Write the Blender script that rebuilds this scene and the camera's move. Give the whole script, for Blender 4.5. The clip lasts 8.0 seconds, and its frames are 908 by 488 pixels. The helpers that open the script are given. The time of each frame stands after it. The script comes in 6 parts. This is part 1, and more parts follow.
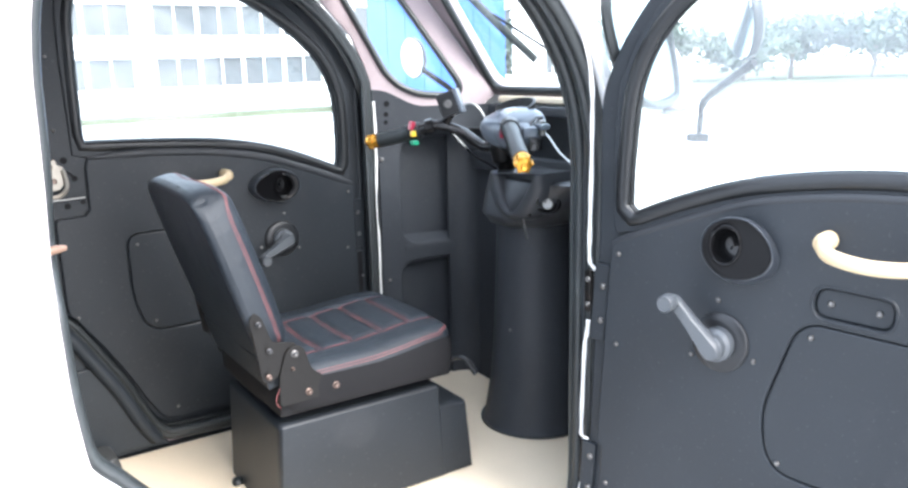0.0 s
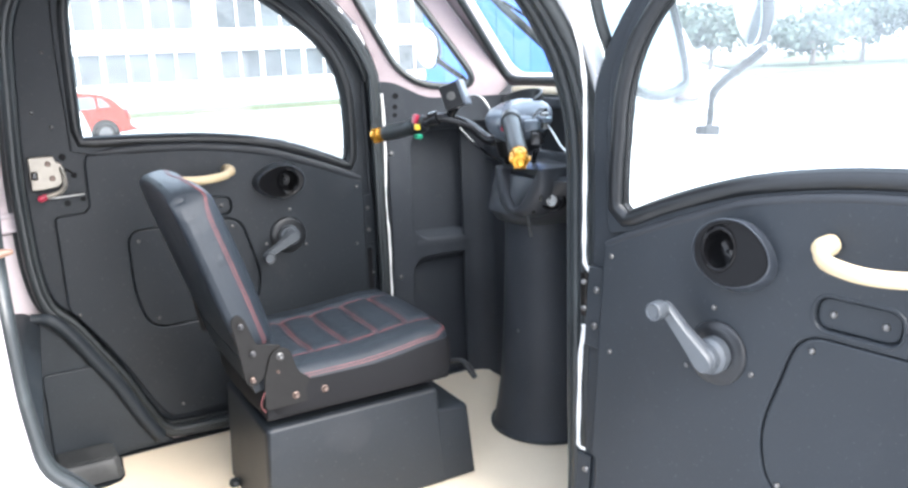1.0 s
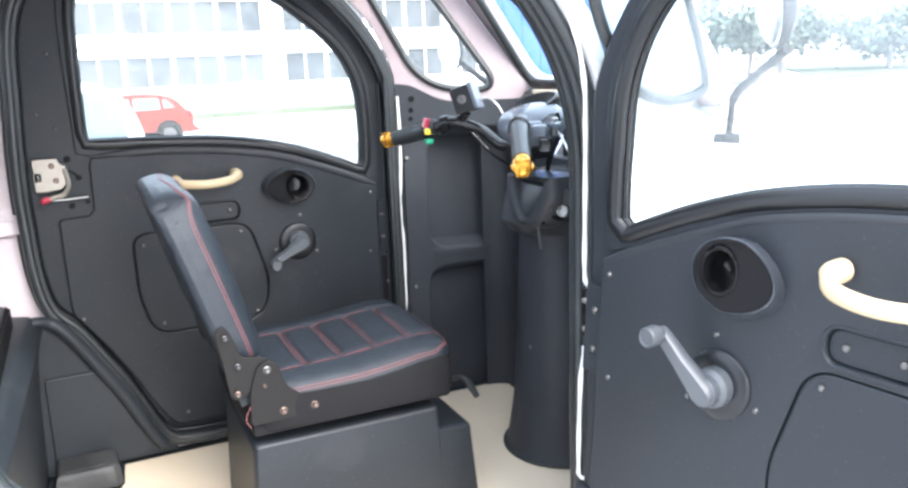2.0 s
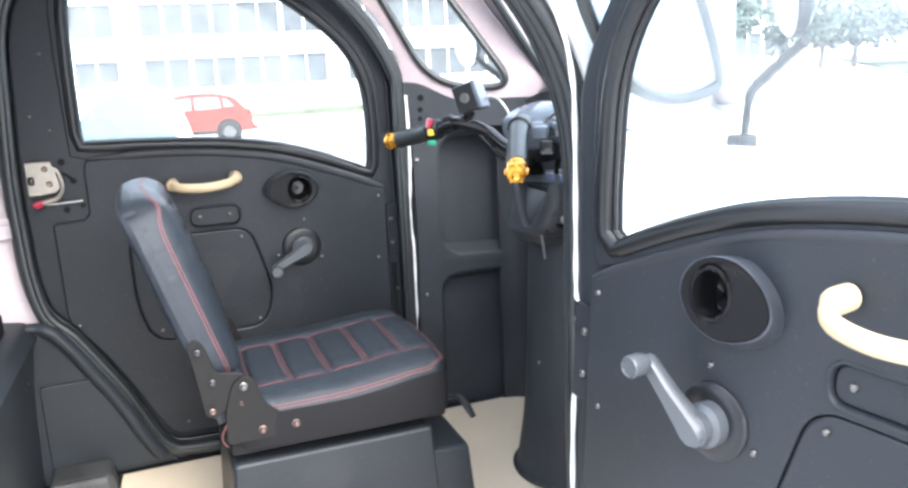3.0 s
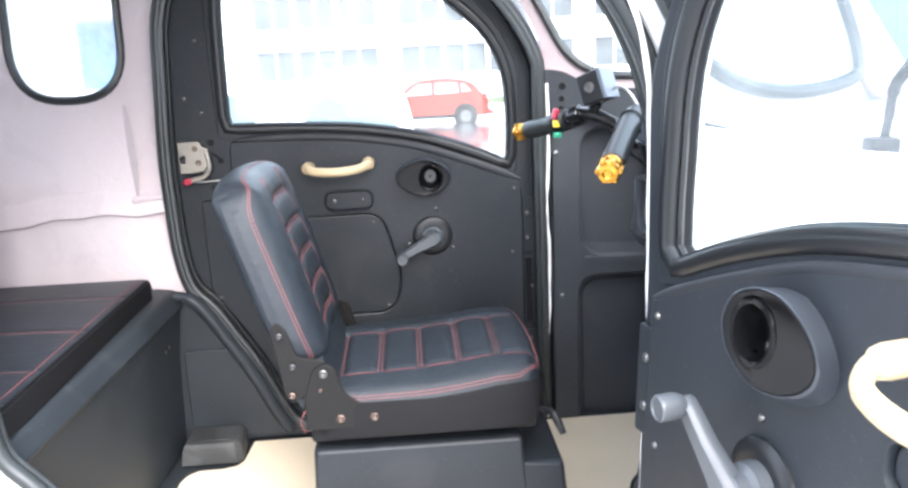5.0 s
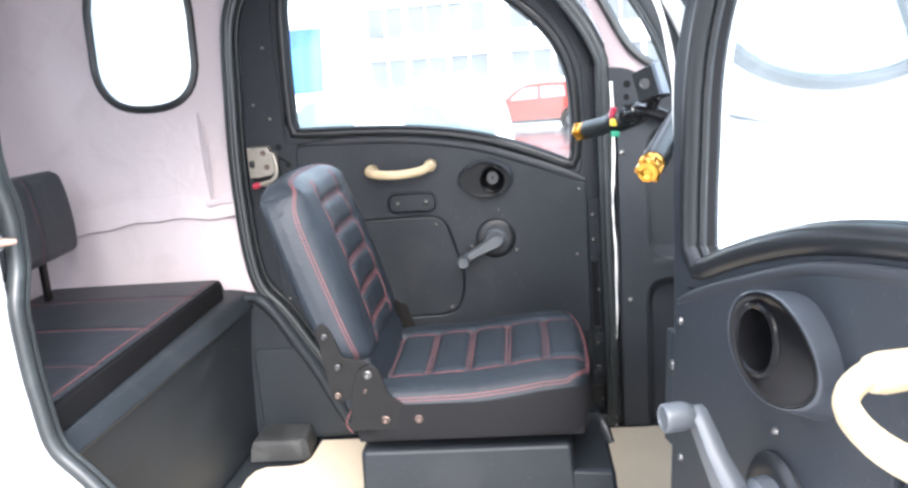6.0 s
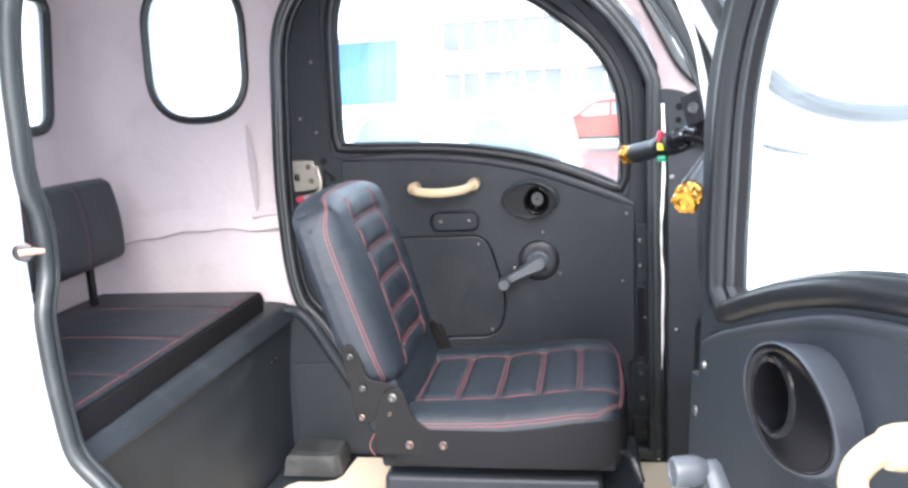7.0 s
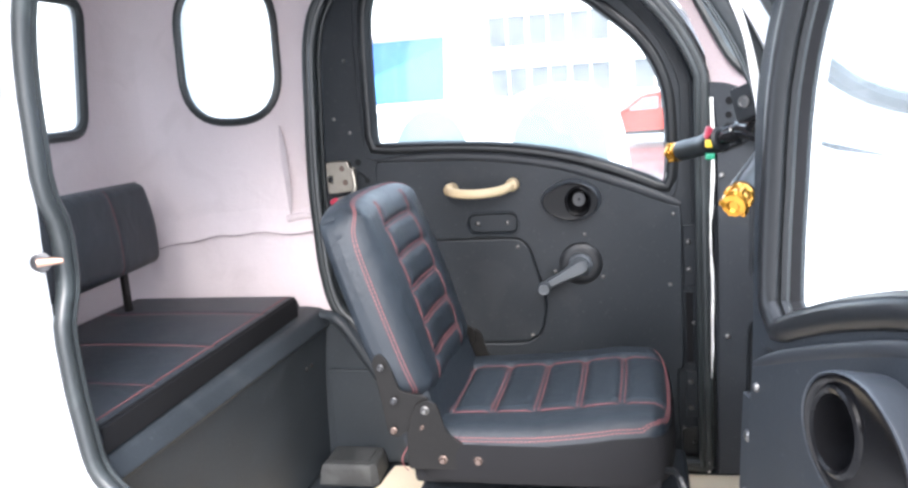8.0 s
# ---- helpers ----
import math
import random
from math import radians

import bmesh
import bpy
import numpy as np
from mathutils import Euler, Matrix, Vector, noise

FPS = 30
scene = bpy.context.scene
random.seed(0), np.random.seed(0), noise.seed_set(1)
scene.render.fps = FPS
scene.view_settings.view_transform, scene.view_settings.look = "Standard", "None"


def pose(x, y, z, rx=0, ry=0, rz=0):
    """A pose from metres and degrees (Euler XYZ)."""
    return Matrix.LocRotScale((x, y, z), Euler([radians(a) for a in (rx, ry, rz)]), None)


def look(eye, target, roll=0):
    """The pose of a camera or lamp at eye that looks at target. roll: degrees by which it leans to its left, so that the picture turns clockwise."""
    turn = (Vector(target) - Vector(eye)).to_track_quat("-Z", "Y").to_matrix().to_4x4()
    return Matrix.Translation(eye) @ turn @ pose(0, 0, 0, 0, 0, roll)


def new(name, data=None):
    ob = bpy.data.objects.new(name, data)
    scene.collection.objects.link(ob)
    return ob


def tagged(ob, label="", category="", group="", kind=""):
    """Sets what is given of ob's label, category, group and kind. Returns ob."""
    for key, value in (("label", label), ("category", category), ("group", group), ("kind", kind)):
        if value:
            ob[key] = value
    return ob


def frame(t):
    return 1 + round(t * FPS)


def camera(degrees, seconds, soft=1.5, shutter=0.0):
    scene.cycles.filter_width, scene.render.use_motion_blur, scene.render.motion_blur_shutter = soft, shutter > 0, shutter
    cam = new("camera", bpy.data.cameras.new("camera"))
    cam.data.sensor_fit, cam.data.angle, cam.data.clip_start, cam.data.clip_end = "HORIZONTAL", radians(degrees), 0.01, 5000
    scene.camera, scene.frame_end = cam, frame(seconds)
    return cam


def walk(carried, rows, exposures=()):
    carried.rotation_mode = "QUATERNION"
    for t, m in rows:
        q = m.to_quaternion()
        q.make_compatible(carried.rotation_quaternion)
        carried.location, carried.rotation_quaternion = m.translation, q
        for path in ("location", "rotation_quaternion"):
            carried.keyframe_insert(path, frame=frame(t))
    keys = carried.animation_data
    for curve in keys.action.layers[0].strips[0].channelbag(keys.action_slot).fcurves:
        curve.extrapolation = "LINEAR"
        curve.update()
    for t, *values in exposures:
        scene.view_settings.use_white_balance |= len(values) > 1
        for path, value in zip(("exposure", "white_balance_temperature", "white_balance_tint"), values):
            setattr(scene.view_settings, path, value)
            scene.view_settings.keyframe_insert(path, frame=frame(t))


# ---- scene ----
from mathutils.geometry import tessellate_polygon

# camera and its path
cam = camera(57.8, 8.0, soft=2.6)
PATH = [
    (0, (0.019, -0.109, 1.368), (1.08, 1.53, 0.936), -1.5),
    (0.5, (0.095, -0.114, 1.372), (1.094, 1.561, 0.929), -1.7),
    (1, (0.182, -0.113, 1.368), (1.116, 1.597, 0.914), -2.3),
    (1.5, (0.251, -0.109, 1.365), (1.128, 1.632, 0.914), -2.3),
    (3, (0.511, -0.028, 1.353), (1.175, 1.806, 0.91), -2.8),
    (3.5, (0.567, -0.018, 1.352), (1.177, 1.828, 0.882), -3.6),
    (4, (0.667, 0.004, 1.346), (1.04, 1.913, 0.88), -2.2),
    (4.5, (0.731, 0.005, 1.346), (0.949, 1.94, 0.888), -2.2),
    (6, (0.919, 0.028, 1.324), (0.751, 1.976, 0.904), -4.4),
    (6.5, (0.95, 0.037, 1.325), (0.66, 1.973, 0.917), -4.8),
    (7, (0.98, 0.076, 1.331), (0.65, 2.011, 0.951), -3.2),
    (7.5, (0.994, 0.118, 1.332), (0.605, 2.047, 0.976), -3.3),
    (8, (0.992, 0.152, 1.331), (0.547, 2.064, 0.95), -4.2),
]
walk(cam, [(t, look(eye, target, roll)) for t, eye, target, roll in PATH], exposures=[(0, 2.98, 6120, 11), (4, 3.05, 6170, 12), (6.5, 3.12, 6170, 12.5), (8, 3.02, 6170, 13)])

# overcast daylight
world = bpy.data.worlds.new("overcast")
scene.world = world
world.use_nodes = True
wn = world.node_tree
sky = wn.nodes.new("ShaderNodeTexSky")
sky.sky_type, sky.sun_disc = "NISHITA", False
sky.sun_elevation, sky.sun_rotation = radians(38), radians(171)
sky.air_density, sky.dust_density, sky.ozone_density = 1.0, 6.0, 1.0
hazy = wn.nodes.new("ShaderNodeMixRGB")
hazy.inputs[0].default_value, hazy.inputs[2].default_value = 0.75, (6.0, 6.6, 7.5, 1)
wn.links.new(sky.outputs[0], hazy.inputs[1])
wn.links.new(hazy.outputs[0], wn.nodes["Background"].inputs[0])
wn.nodes["Background"].inputs[1].default_value = 0.121
sun = new("sun", bpy.data.lights.new("sun", "SUN"))
sun.data.energy, sun.data.angle, sun.data.color = 1.05, radians(40), (1.0, 0.97, 0.93)
sun.matrix_world = look((2.6, -7.6, 6.4), (0, 0, 0))


# ---- materials ----
def material(name, color, rough=0.5, metal=0.0, spread=0.12, grain=60.0, patch=4.0, bump=0.15, depth=0.001, cells=False, coat=0.0, wear=None, wear_at=0.62, spec=0.5, specks=None, wrinkle=0.0):
    m = bpy.data.materials.new(name)
    m.use_nodes = True
    t = m.node_tree
    bsdf = t.nodes["Principled BSDF"]
    bsdf.inputs["Metallic"].default_value = metal
    bsdf.inputs["Coat Weight"].default_value = coat
    bsdf.inputs["Specular IOR Level"].default_value = spec
    where = t.nodes.new("ShaderNodeTexCoord").outputs["Object"]
    big, fine = t.nodes.new("ShaderNodeTexNoise"), t.nodes.new("ShaderNodeTexNoise")
    big.inputs["Scale"].default_value, big.inputs["Detail"].default_value = patch, 6
    fine.inputs["Scale"].default_value, fine.inputs["Detail"].default_value = grain, 3
    for n in (big, fine):
        t.links.new(where, n.inputs["Vector"])
    ramp = t.nodes.new("ShaderNodeValToRGB")
    lo = [max(0.0, c * (1 - spread)) for c in color]
    hi = [min(1.0, c * (1 + spread)) for c in color]
    ramp.color_ramp.elements[0].position, ramp.color_ramp.elements[1].position = 0.3, 0.7
    ramp.color_ramp.elements[0].color, ramp.color_ramp.elements[1].color = (*lo, 1), (*hi, 1)
    mixed = t.nodes.new("ShaderNodeMath")
    mixed.operation = "MULTIPLY_ADD"
    mixed.inputs[1].default_value = 0.35
    t.links.new(fine.outputs["Fac"], mixed.inputs[0])
    half = t.nodes.new("ShaderNodeMath")
    half.operation, half.inputs[1].default_value = "MULTIPLY", 0.65
    t.links.new(big.outputs["Fac"], half.inputs[0])
    t.links.new(half.outputs[0], mixed.inputs[2])
    t.links.new(mixed.outputs[0], ramp.inputs[0])
    out = ramp.outputs[0]
    if wear:
        scuff = t.nodes.new("ShaderNodeTexNoise")
        scuff.inputs["Scale"].default_value, scuff.inputs["Detail"].default_value, scuff.inputs["Distortion"].default_value = 7, 9, 0.8
        t.links.new(where, scuff.inputs["Vector"])
        edge = t.nodes.new("ShaderNodeMapRange")
        edge.inputs[1].default_value, edge.inputs[2].default_value = wear_at, wear_at + 0.14
        edge.inputs[4].default_value = 0.6
        t.links.new(scuff.outputs["Fac"], edge.inputs[0])
        blend = t.nodes.new("ShaderNodeMixRGB")
        blend.inputs[2].default_value = (*wear, 1)
        t.links.new(edge.outputs[0], blend.inputs[0])
        t.links.new(out, blend.inputs[1])
        out = blend.outputs[0]
    if specks:
        dots = t.nodes.new("ShaderNodeTexNoise")
        dots.inputs["Scale"].default_value, dots.inputs["Detail"].default_value = 130, 2
        t.links.new(where, dots.inputs["Vector"])
        sparse = t.nodes.new("ShaderNodeMapRange")
        sparse.inputs[1].default_value, sparse.inputs[2].default_value, sparse.inputs[4].default_value = 0.66, 0.74, 0.5
        t.links.new(dots.outputs["Fac"], sparse.inputs[0])
        dusted = t.nodes.new("ShaderNodeMixRGB")
        dusted.inputs[2].default_value = (*specks, 1)
        t.links.new(sparse.outputs[0], dusted.inputs[0])
        t.links.new(out, dusted.inputs[1])
        out = dusted.outputs[0]
    t.links.new(out, bsdf.inputs["Base Color"])
    rr = t.nodes.new("ShaderNodeMapRange")
    rr.inputs[3].default_value, rr.inputs[4].default_value = max(0.02, rough - 0.1), min(1, rough + 0.1)
    t.links.new(big.outputs["Fac"], rr.inputs[0])
    t.links.new(rr.outputs[0], bsdf.inputs["Roughness"])
    if bump:
        b = t.nodes.new("ShaderNodeBump")
        b.inputs["Strength"].default_value, b.inputs["Distance"].default_value = bump, depth
        if cells:
            v = t.nodes.new("ShaderNodeTexVoronoi")
            v.inputs["Scale"].default_value = grain * 4
            t.links.new(where, v.inputs["Vector"])
            t.links.new(v.outputs["Distance"], b.inputs["Height"])
        else:
            t.links.new(fine.outputs["Fac"], b.inputs["Height"])
        if wrinkle:
            crease, folds = t.nodes.new("ShaderNodeBump"), t.nodes.new("ShaderNodeTexNoise")
            folds.inputs["Scale"].default_value, folds.inputs["Detail"].default_value, folds.inputs["Distortion"].default_value = 16, 3, 1.6
            crease.inputs["Strength"].default_value, crease.inputs["Distance"].default_value = wrinkle, 0.006
            t.links.new(where, folds.inputs["Vector"])
            t.links.new(folds.outputs["Fac"], crease.inputs["Height"])
            t.links.new(crease.outputs[0], b.inputs["Normal"])
        t.links.new(b.outputs[0], bsdf.inputs["Normal"])
    return m


def glass_material(name, tint, film, film_color=(0.8, 0.85, 0.88), rough=0.02):
    m = bpy.data.materials.new(name)
    m.use_nodes = True
    t = m.node_tree
    t.nodes.remove(t.nodes["Principled BSDF"])
    clear, gloss, dust = t.nodes.new("ShaderNodeBsdfTransparent"), t.nodes.new("ShaderNodeBsdfGlossy"), t.nodes.new("ShaderNodeBsdfDiffuse")
    clear.inputs[0].default_value = (*tint, 1)
    gloss.inputs["Roughness"].default_value = rough
    dust.inputs[0].default_value = (*film_color, 1)
    slant = t.nodes.new("ShaderNodeLayerWeight")
    steep = t.nodes.new("ShaderNodeMath")
    steep.operation, steep.inputs[1].default_value = "POWER", 4.0
    t.links.new(slant.outputs["Facing"], steep.inputs[0])
    fres = t.nodes.new("ShaderNodeMapRange")
    fres.inputs[3].default_value, fres.inputs[4].default_value = 0.025, 0.45
    t.links.new(steep.outputs[0], fres.inputs[0])
    first, second = t.nodes.new("ShaderNodeMixShader"), t.nodes.new("ShaderNodeMixShader")
    smear = t.nodes.new("ShaderNodeTexNoise")
    smear.inputs["Scale"].default_value, smear.inputs["Detail"].default_value = 5, 5
    rng = t.nodes.new("ShaderNodeMapRange")
    rng.inputs[1].default_value, rng.inputs[2].default_value = 0.3, 0.75
    rng.inputs[3].default_value, rng.inputs[4].default_value = film * 0.5, film * 1.6
    t.links.new(smear.outputs["Fac"], rng.inputs[0])
    t.links.new(rng.outputs[0], second.inputs[0])
    t.links.new(fres.outputs[0], first.inputs[0])
    t.links.new(clear.outputs[0], first.inputs[1])
    t.links.new(gloss.outputs[0], first.inputs[2])
    t.links.new(first.outputs[0], second.inputs[1])
    t.links.new(dust.outputs[0], second.inputs[2])
    t.links.new(second.outputs[0], t.nodes["Material Output"].inputs[0])
    return m


PLASTIC = material("black_textured_plastic", (0.0150, 0.0182, 0.0218), 0.46, grain=420, patch=3, bump=0.4, depth=0.0006, spread=0.26, wear=(0.0235, 0.026, 0.0295), wear_at=0.58, spec=0.3, specks=(0.05, 0.052, 0.055))
LINER = material("black_liner_plastic", (0.036, 0.040, 0.046), 0.5, grain=380, patch=4, bump=0.35, depth=0.0006, spread=0.22, wear=(0.044, 0.048, 0.052), wear_at=0.6, spec=0.3, specks=(0.07, 0.072, 0.075))
GASKET = material("black_gasket_rubber", (0.0115, 0.0125, 0.0135), 0.3, grain=200, bump=0.05, spread=0.15, spec=0.32)
RIDGED = material("polished_black_moulding", (0.017, 0.019, 0.022), 0.46, grain=300, bump=0.2, depth=0.0005, spread=0.15, spec=0.36)
SCREW = material("dull_screw_steel", (0.15, 0.147, 0.142), 0.42, metal=0.9, grain=220, bump=0.2, spread=0.25)
MOULD = material("black_moulded_liner", (0.021, 0.0255, 0.030), 0.5, grain=300, patch=5, bump=0.4, depth=0.0008, spread=0.28, wear=(0.046, 0.052, 0.057), wear_at=0.60, spec=0.28, specks=(0.05, 0.056, 0.062))
SMOOTH = material("glossy_black_plastic", (0.012, 0.012, 0.013), 0.16, grain=200, bump=0.03, spread=0.1, coat=0.3)
SATIN = material("satin_black_plastic", (0.013, 0.014, 0.0155), 0.36, grain=240, bump=0.1, spread=0.15, spec=0.35)
RUBBER = material("black_rubber_seal", (0.024, 0.028, 0.029), 0.36, grain=150, bump=0.15, spread=0.2, wear=(0.05, 0.06, 0.06), wear_at=0.6, spec=0.45)
LEATHER = material("black_leatherette", (0.0135, 0.0180, 0.0235), 0.42, grain=260, patch=6, bump=0.5, depth=0.0008, cells=True, spread=0.25, spec=0.38, wrinkle=0.45)
BOARD = material("black_fabric_side", (0.011, 0.011, 0.012), 0.75, grain=500, bump=0.3, spread=0.2, spec=0.12)
THREAD = material("red_thread", (0.180, 0.060, 0.061), 0.7, grain=900, bump=0.4, spread=0.25)
LINING = material("pale_pink_felt_lining", (0.550, 0.482, 0.490), 0.95, grain=350, patch=2.2, bump=0.35, depth=0.0015, spread=0.07, wear=(0.49, 0.425, 0.432), wear_at=0.56, wrinkle=0.35)
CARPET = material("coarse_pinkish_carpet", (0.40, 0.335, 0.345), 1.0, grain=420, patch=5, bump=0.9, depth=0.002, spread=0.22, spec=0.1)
FLOOR = material("beige_vinyl_mat", (0.75, 0.645, 0.485), 0.55, grain=260, patch=5, bump=0.2, spread=0.07, wear=(0.5, 0.43, 0.32), wear_at=0.66)
CREAM = material("cream_plastic", (0.525, 0.41, 0.25), 0.35, grain=120, bump=0.05, spread=0.05)
GREY = material("grey_plastic", (0.062, 0.069, 0.076), 0.4, grain=250, bump=0.1, spread=0.08)
POD = material("silver_grey_pod_plastic", (0.11, 0.128, 0.155), 0.26, grain=200, bump=0.05, spread=0.1)
ZINC = material("yellow_zinc_plate", (0.30, 0.275, 0.235), 0.42, metal=0.7, grain=90, bump=0.1, spread=0.15)
STEEL = material("bright_steel", (0.34, 0.335, 0.32), 0.35, metal=1.0, grain=150, bump=0.1, spread=0.2)
RUST = material("worn_bolt_steel", (0.17, 0.125, 0.105), 0.45, metal=0.8, grain=200, bump=0.3, spread=0.35)
BRACKET = material("black_painted_steel", (0.0095, 0.0090, 0.0085), 0.36, grain=120, bump=0.25, spread=0.3, wear=(0.16, 0.125, 0.11), wear_at=0.665, spec=0.14)
SCUFFED = material("scuffed_black_plastic", (0.028, 0.030, 0.031), 0.55, grain=260, patch=14, bump=0.5, depth=0.001, spread=0.3, wear=(0.065, 0.067, 0.067), wear_at=0.5, spec=0.3)
SEAM_SHADE = material("grey_seam_shade", (0.20, 0.165, 0.17), 0.95, grain=300, bump=0.3, spread=0.2)
COPPER = material("copper_plated_pin", (0.42, 0.27, 0.20), 0.35, metal=0.7, grain=90, bump=0.1, spread=0.2)
AMBER = material("amber_anodised_metal", (0.62, 0.30, 0.035), 0.2, metal=0.7, grain=120, bump=0.1, spread=0.25)
RED = material("red_plastic", (0.36, 0.02, 0.05), 0.35, grain=100, bump=0.05)
YELLOW = material("yellow_plastic", (0.85, 0.55, 0.04), 0.35, grain=100, bump=0.05)
GREEN = material("green_plastic", (0.02, 0.28, 0.15), 0.35, grain=100, bump=0.05)
WHITE = material("white_body_paint", (0.80, 0.80, 0.79), 0.25, grain=40, patch=1.5, bump=0.02, spread=0.03, coat=0.3)
EDGE_WHITE = material("white_edge_and_gap_light", (0.78, 0.77, 0.74), 0.5, grain=120, bump=0.1, spread=0.06)
GLASS = glass_material("clear_window_glass", (0.95, 0.98, 0.975), 0.015)
# Pale blue film colour stands for the sky reflected in this pane.
SKY_SHEEN = glass_material("sky_sheen_glass", (0.80, 0.92, 0.96), 0.35, (0.60, 0.72, 0.78))
HAZE_GLASS = glass_material("dusty_window_glass", (0.95, 0.985, 0.985), 0.03)
# Strong white film paints the glare that washes out the view behind.
WASHED_OUT = glass_material("washed_out_side_glass", (0.95, 0.985, 0.985), 0.42)
DUSTY_GLASS = glass_material("dusty_open_door_glass", (0.95, 0.985, 0.985), 0.075)
BOLT = material("dark_bolt_steel", (0.06, 0.06, 0.062), 0.4, metal=0.6, grain=200, bump=0.2, spread=0.25)
PORT = material("dark_port_plastic", (0.005, 0.005, 0.0055), 0.16, grain=200, bump=0, spread=0.1, spec=0.4)
POD_RIM = material("dark_grey_pod_plastic", (0.033, 0.038, 0.045), 0.3, grain=300, bump=0.12, spread=0.12, spec=0.5)
FACE = material("black_speaker_plastic", (0.004, 0.004, 0.0045), 0.16, grain=200, bump=0.02, spread=0.1, spec=0.13)
MIRROR = material("mirror_glass", (0.62, 0.68, 0.72), 0.03, metal=1.0, grain=10, bump=0, spread=0.02)
CONCRETE = material("wet_pale_concrete", (0.42, 0.42, 0.415), 0.22, grain=14, patch=0.35, bump=0.1, depth=0.004, spread=0.14, wear=(0.36, 0.36, 0.36), wear_at=0.56)
FACADE = material("white_rendered_wall", (0.80, 0.80, 0.79), 0.8, grain=6, patch=0.25, bump=0.1, spread=0.04)
# Grey of the unseen wall added behind the camera to dim reflections.
DARK_SCREEN = material("dark_grey_screen", (0.16, 0.16, 0.155), 0.8, grain=8, patch=0.4, bump=0.2, depth=0.003, spread=0.2)
PANE = material("blue_grey_window_pane", (0.094, 0.101, 0.108), 0.3, grain=2, patch=0.4, bump=0, spread=0.3, spec=0.2)
PALEBLUE = material("pale_blue_sheet", (0.05, 0.19, 0.34), 0.5, grain=3, patch=0.4, bump=0.02, spread=0.1)
PUDDLE = material("wet_dark_asphalt", (0.05, 0.05, 0.052), 0.16, grain=3, patch=0.8, bump=0.02, depth=0.002, spread=0.3, spec=0.8)
BLUE = material("blue_sheet_metal", (0.030, 0.100, 0.33), 0.5, grain=3, patch=0.4, bump=0.05, spread=0.12)
SKYBLUE = material("pale_blue_glazing", (0.110, 0.145, 0.156), 0.3, grain=4, patch=1.5, bump=0, spread=0.15)
CAR_RED = material("red_car_paint", (0.235, 0.016, 0.008), 0.4, grain=8, patch=0.8, bump=0, spread=0.06, spec=0.25)
ALLOY = material("painted_alloy", (0.07, 0.07, 0.073), 0.45, grain=20, bump=0, spread=0.1)
TYRE = material("tyre_rubber", (0.018, 0.018, 0.018), 0.75, grain=80, bump=0.2, spec=0.15)
GRASS = material("lawn_green", (0.112, 0.124, 0.084), 0.95, grain=30, patch=0.5, bump=0.5, depth=0.02, spread=0.3, spec=0.03)
LEAF = material("tree_leaves", (0.105, 0.135, 0.11), 0.7, grain=10, patch=1.0, bump=0.1, spread=0.4)
BARK = material("tree_bark", (0.2, 0.17, 0.15), 0.9, grain=30, bump=0.5, depth=0.01, spread=0.3)
BRASS = material("dull_brass_pin", (0.30, 0.20, 0.12), 0.4, metal=0.8, grain=100, bump=0.1, spread=0.2)
COWL = material("dark_grey_cowl", (0.042, 0.045, 0.050), 0.4, grain=260, bump=0.15, spread=0.12, spec=0.3)
LAMP = material("red_lamp_lens", (0.5, 0.02, 0.02), 0.2, grain=20, bump=0, spread=0.1)


# ---- builders ----
def thing(name, at, label="", category="", group="", kind=""):
    ob = new(name)
    ob.matrix_basis = Matrix.Translation(at)
    ob.empty_display_size = 0.05
    return tagged(ob, label, category, group, kind)


def finish(ob, parent):
    if parent is not None:
        ob.parent = parent
        ob.matrix_parent_inverse = parent.matrix_basis.inverted() if parent.type == "EMPTY" else Matrix()
    return ob


def part(name, bm, mat, parent=None, label="", sharp=38):
    bmesh.ops.recalc_face_normals(bm, faces=bm.faces)
    me = bpy.data.meshes.new(name)
    bm.to_mesh(me)
    bm.free()
    me.set_sharp_from_angle(angle=radians(sharp))
    caps = me.attributes.get("cap")
    flat_caps = caps is not None
    smooth = [not flat_caps or caps.data[p.index].value == 0 for p in me.polygons]
    me.polygons.foreach_set("use_smooth", smooth)
    if flat_caps:
        me.attributes.remove(caps)
    me.materials.append(mat)
    ob = finish(new(name, me), parent)
    if not flat_caps and len(me.polygons) < 2500:
        ob.modifiers.new("face_weighted_normals", "WEIGHTED_NORMAL").keep_sharp = True
    return tagged(ob, label)


def apply(bm, m):
    bmesh.ops.transform(bm, matrix=m, verts=bm.verts)
    return bm


def rbox(size, at, r=0.01, seg=2, rot=None):
    """A rounded box with its centre at `at`."""
    bm = bmesh.new()
    bmesh.ops.create_cube(bm, size=1.0)
    bmesh.ops.scale(bm, vec=size, verts=bm.verts)
    if r:
        bmesh.ops.bevel(bm, geom=bm.edges[:], offset=min(r, min(size) * 0.45), segments=seg, affect="EDGES", profile=0.5)
    return apply(bm, Matrix.Translation(at) @ (rot or Matrix()))


def join(*bms):
    out = bmesh.new()
    for b in bms:
        me = bpy.data.meshes.new("tmp")
        b.to_mesh(me)
        b.free()
        out.from_mesh(me)
        bpy.data.meshes.remove(me)
    return out


